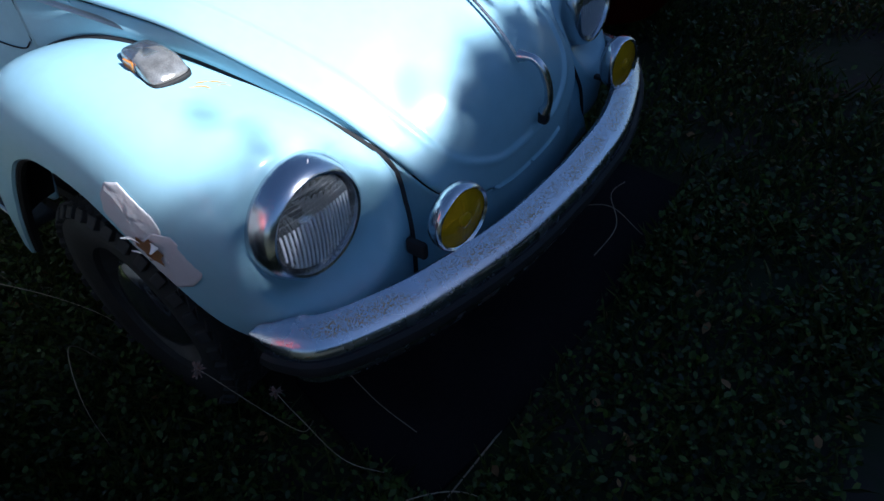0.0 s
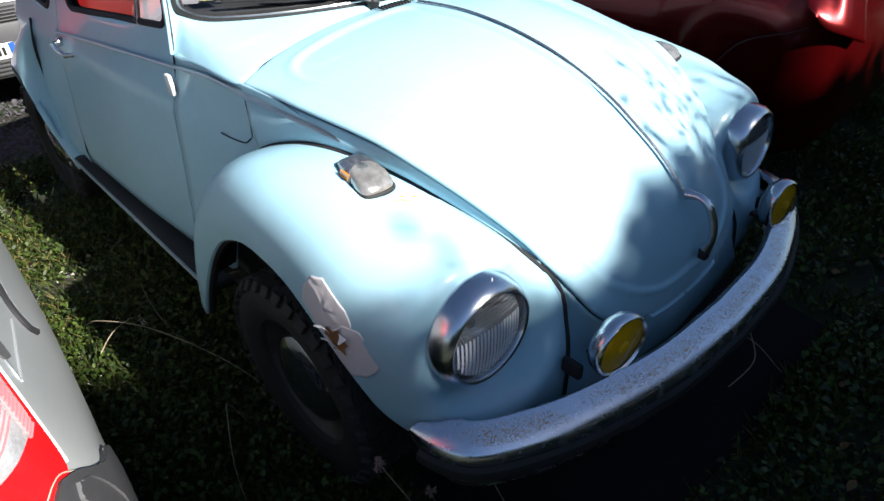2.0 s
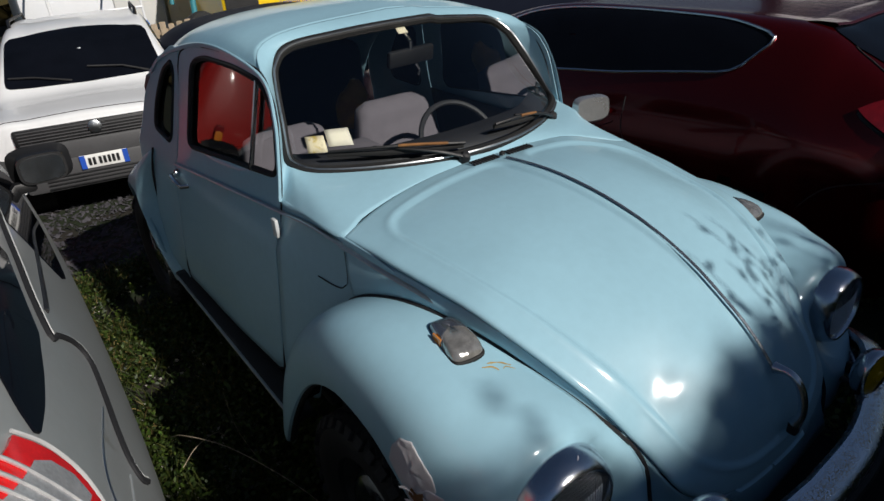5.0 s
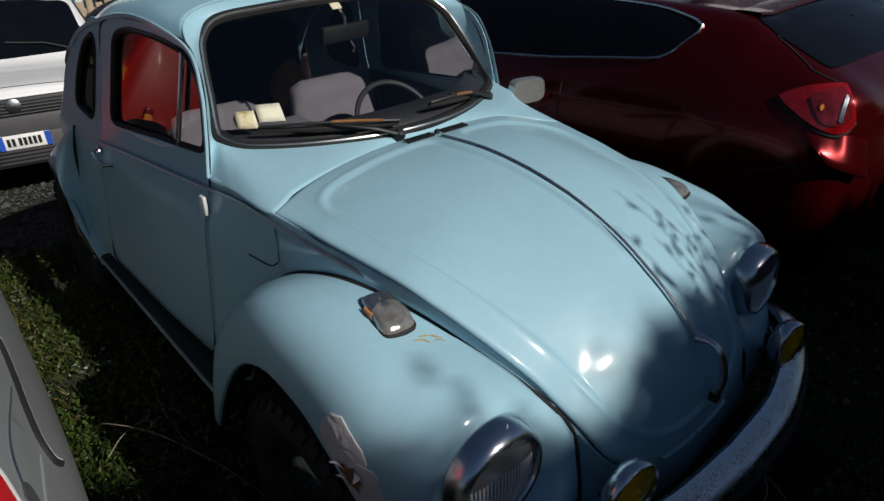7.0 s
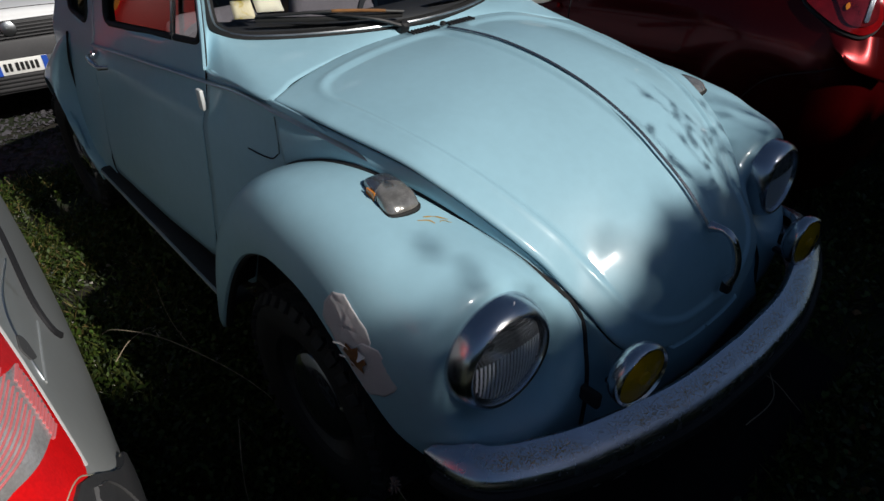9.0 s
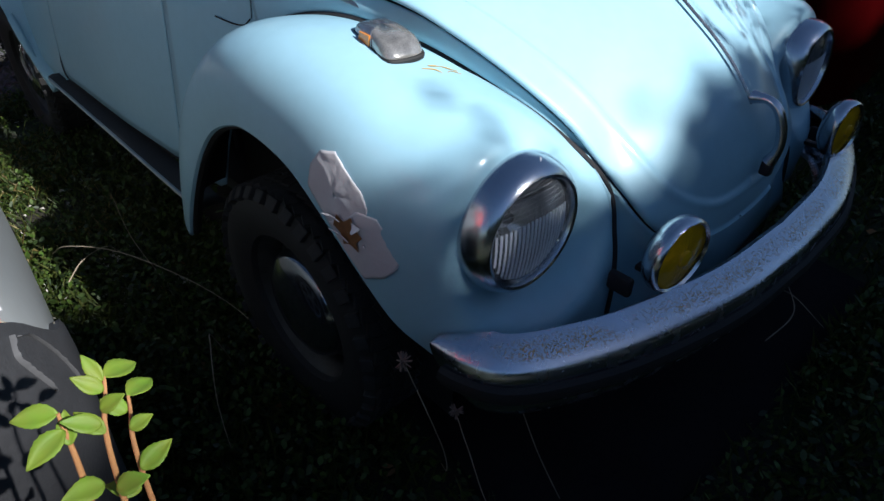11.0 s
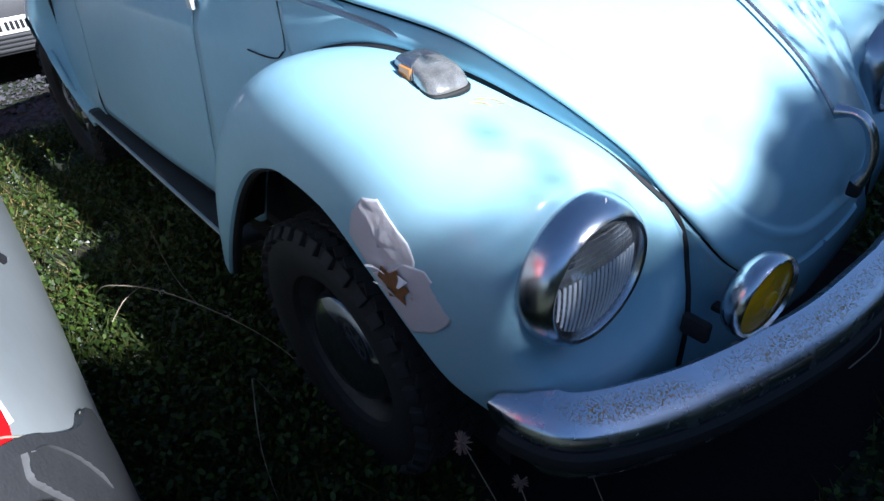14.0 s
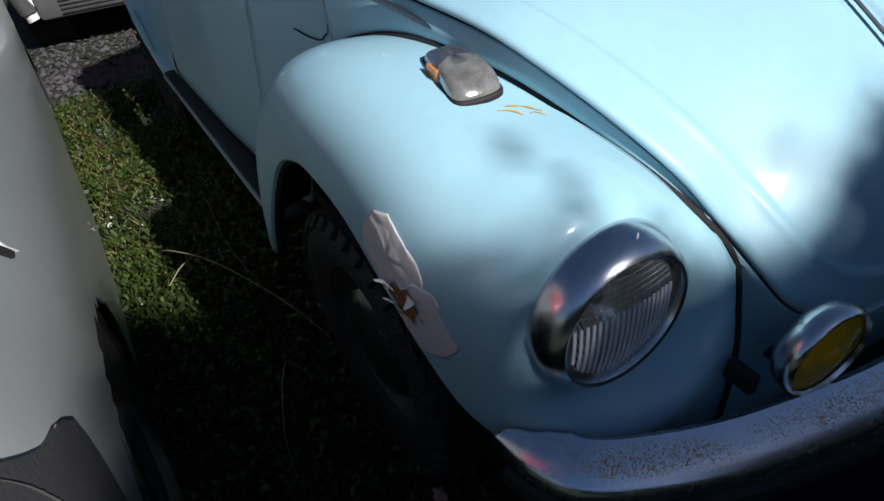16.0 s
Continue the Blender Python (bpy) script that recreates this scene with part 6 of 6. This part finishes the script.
YEL = mat("yellow_van_paint", (.80, .52, .01), .35, var=.05, coat=.4)
BLUEP = mat("blue_truck_paint", (.02, .12, .42), .4, var=.15)
van = thing("service_van", "tall yellow service van with blue lettering", "van")
van.matrix_world = on_yard(6.4, 14.6, 0)
vb = [(-2.55, .35), (-2.55, 2.45), (1.1, 2.5), (1.75, 2.2), (2.35, 1.25), (2.75, 1.1), (2.85, .5), (2.8, .35)]
part("body", moved(prism(rounded(vb, .15), 1.9, .06), pose(0, .95, 0, 90, 0, 0)), YEL, van, "yellow body")
part("cab_window", moved(prism(rounded([(1.2, 1.35), (1.25, 2.05), (1.6, 2.0), (2.1, 1.3)], .06), .02), pose(0, -.945, 0, 90, 0, 0)), DARKGLASS, van)
part("rear_panel", moved(prism(rounded([(-2.5, .45), (-2.5, 2.3), (-1.75, 2.3), (-1.75, .45)], .05), .02), pose(0, -.945, 0, 90, 0, 0)), BLACK, van, "black cut-out side panel")
part("mirror", box(.20, .16, .34, (1.95, -1.1, 1.25), .04), BLACK, van)
for sx in (-1.6, 1.95):
    part("wheel", lathe([(.10, -.1), (.3, -.12), (.34, -.09), (.34, .09), (.3, .12), (.2, .1), (.001, .08)], 30, Matrix.Translation((sx, -.85, .34)) @ pose(0, 0, 0, 90, 0, 0)), TYRE, van, "black tyre")
TXT = mat("blue_lettering", (.03, .08, .45), .5)


def words(text, size, loc, parent):
    cu = bpy.data.curves.new("lettering", 'FONT')
    cu.body, cu.size, cu.extrude = text, size, .004
    ob = new("lettering", cu)
    cu.materials.append(TXT)
    ob.matrix_basis = Matrix.Translation(loc) @ pose(0, 0, 0, 90, 0, 0)
    ob.parent = parent
    me = bpy.data.meshes.new_from_object(ob.evaluated_get(bpy.context.evaluated_depsgraph_get()))
    me.materials.clear()
    me.materials.append(TXT)
    bpy.data.objects.remove(ob)
    o2 = new("lettering", me)
    o2.parent = parent
    o2.matrix_basis = Matrix.Translation(loc) @ pose(0, 0, 0, 90, 0, 0)
    return o2


words("Officina Mobile", .16, (-1.35, -.957, .80), van)
words("Servizio h24", .16, (-1.25, -.957, .60), van)
part("lettering_bar", join(*[box(.10, .012, .14, (-.15 + .12 * k, -.955, .80)) for k in range(7)], box(.36, .012, .14, (.80, -.955, .80))), TXT, van, "blue name bars")

truck = thing("flatbed_truck", "small flatbed truck with blue tailboard and white rails", "truck")
truck.matrix_world = on_yard(.65, 10.6, 0)
part("tailboard", box(1.25, .06, .42, (0, -1.0, .74), .01), BLUEP, truck, "blue steel tailboard")
part("deck", box(1.25, 2.4, .08, (0, .2, .56), .01), STEEL, truck)
for sd in (-1, 1):
    part("sideboard", box(.05, 2.4, .36, (sd * .62, .2, .74), .01), BLUEP, truck)
    part("rail", tube([(sd * .6, -1.0, .9), (sd * .6, -1.0, 1.38), (sd * .6, 1.4, 1.38)], .018, 8), WHITE, truck)
    part("wheel", lathe([(.12, -.1), (.3, -.1), (.33, 0), (.3, .1), (.12, .1), (.001, .08)], 30, Matrix.Translation((sd * .5, -.3, .33)) @ pose(0, 0, 0, 0, 90, 0)), TYRE, truck)
for z in (1.14, 1.38):
    part("rail", tube([(-.6, -1.0, z), (.6, -1.0, z)], .018, 8), WHITE, truck)
part("cab", box(1.5, 1.3, 1.5, (0, 2.1, 1.15), .12), WHITE, truck)

stack = thing("pallet_stack", "worn timber pallets leaning beside old tyres", "pallets")
stack.matrix_world = on_yard(1.75, 9.9, -8)
TIMBER = mat("weathered_timber", (.33, .26, .18), .9, var=.3, scale=9, bump=.3)
for k in range(8):
    part("slat", box(.09, .02, .62, (-.45 + k * .125, 0, .52 + .02 * (k % 3)), .004), TIMBER, stack)
for z in (.35, .72):
    part("stringer", box(1.0, .05, .08, (0, .04, z), .004), TIMBER, stack)
for k, (tx, tz) in enumerate(((-.75, .12), (-.75, .34), (-.72, .56), (.05, .62))):
    ty = thing("old_tyre", "worn black tyre in a pile", "tyre", group="old tyres")
    ty.matrix_world = on_yard(2.2 + tx, 10.2, 0) @ Matrix.Translation((0, 0, tz)) @ (pose(0, 0, 0, 75, 0, 20) if k == 3 else pose(0, 0, 0, 4 * k, 0, 0))
    part("casing", lathe([(.18, -.10), (.28, -.11), (.31, -.07), (.31, .07), (.28, .11), (.18, .10), (.17, 0), (.18, -.10)], 30), TYRE, ty)
hoist = thing("workshop_crane", "teal hydraulic workshop crane", "crane")
hoist.matrix_world = on_yard(3.1, 13.4, 20)
TEAL = mat("teal_paint", (.04, .22, .26), .5, var=.2)
part("mast", tube([(0, 0, 0), (.05, 0, .9), (.35, 0, 1.7)], .06, 8), TEAL, hoist)
part("jib", tube([(.35, 0, 1.7), (-.35, 0, 1.45), (-.45, 0, .9)], .045, 8), TEAL, hoist)
part("ram", tube([(.1, .05, .8), (-.15, .05, 1.5)], .03, 8), BLACK, hoist)

dark = thing("dark_blue_car", "dark blue car behind the others", "car")
dark.matrix_world = on_yard(.66, 6.4, -84)
dl_ = Loft([(0, .6, .35, .68, .72, .62, .95, 1.0), (.06, .74, .30, .77, .76, .68, 1.0, 1.08), (.5, .79, .22, .80, .84, .66, 1.18, 1.28), (1.6, .79, .2, .80, .84, .64, 1.24, 1.33), (2.5, .79, .2, .80, .84, .70, 1.05, 1.15), (3.6, .74, .25, .74, .72, .64, .82, .86), (3.9, .6, .3, .62, .6, .5, .7, .72)])
NAVY = mat("navy_paint", (.004, .006, .014), .6, var=.1, spec=.12)
part("body", dl_.shell(50, 50, arches((.7, 3.0), .29, .33)), NAVY, dark)
wells(dark, (.7, 3.0), .29, .34, .79)
for sx in (-.7, .7):
    for sy in (.7, 3.0):
        road_wheel(dark, sx, sy, .29, 8, STEEL)
for sd in (1, -1):
    v = (lambda q: q) if sd == 1 else (lambda q: 10 - q)
    part("side_window", dl_.patch([(dl_.u(.5), v(2.4)), (dl_.u(.7), v(2.95)), (dl_.u(1.9), v(2.97)), (dl_.u(2.3), v(2.35))], .003, 5, 40, .12), DARKGLASS, dark)

bigvan = thing("dark_van", "large dark blue van with teal-tinted windscreen", "van")
bigvan.matrix_world = on_yard(2.85, 5.3, -86)
bl = Loft([(0, .75, .3, .85, .9, .78, 1.7, 1.85), (.08, .88, .28, .93, .95, .84, 1.75, 1.92), (2.6, .9, .25, .94, 1.0, .84, 1.78, 1.95), (3.3, .9, .25, .94, 1.0, .80, 1.55, 1.68), (3.8, .9, .25, .93, .98, .84, 1.12, 1.18), (4.5, .84, .28, .86, .85, .78, .95, .98), (4.7, .7, .3, .72, .7, .6, .8, .82)])
part("body", bl.shell(50, 50, arches((.9, 3.8), .32, .37)), NAVY, bigvan)
wells(bigvan, (.9, 3.8), .32, .38, .93)
for sx in (-.82, .82):
    for sy in (.9, 3.8):
        road_wheel(bigvan, sx, sy, .32, 8, STEEL)
part("windscreen", bl.patch([(bl.u(3.35), 3.2), (bl.u(3.78), 3.15), (bl.u(3.82), 5), (bl.u(3.78), 6.85), (bl.u(3.35), 6.8)], .004, 6, 40, .2), DARKGLASS, bigvan)

BOARD = mat("dark_blue_cladding", (.012, .018, .034), .6, var=.15, scale=3)
shed = tagged(part("wall_shed", box(9, .2, 3.6, (11.2, 3.2, 1.2), .01), BOARD), "dark blue clad shed wall with a white slatted door", "wall", kind="structure")
for k in range(14):
    part("cladding_board", box(8.9, .03, .22, (11.2, 3.08, -.4 + .24 * k), .006), BOARD, shed)
door = tagged(part("door_1", box(2.4, .06, 2.6, (7.95, 3.03, .7), .01), WHITE), "white slatted roller door", "door", kind="structure")
for k in range(16):
    part("slat", box(2.3, .03, .14, (7.95, 2.99, -.5 + .16 * k), .01), WHITE, door)
# dark wood and hill far behind
def wood_pts(n):
    x = rng.uniform(-60, 10, n)
    y = 34 + rng.normal(0, 3, n)
    return np.stack([x, y, rng.uniform(0, 1, n) * 6 - 2], 1)


stuff("far_wood", scatter(3500, wood_pts, .9, 1.0, LEAF, .5), leaf_mat("autumn_wood", (.09, .07, .03), (.16, .13, .05)), "brownish wooded bank far behind", "wood")
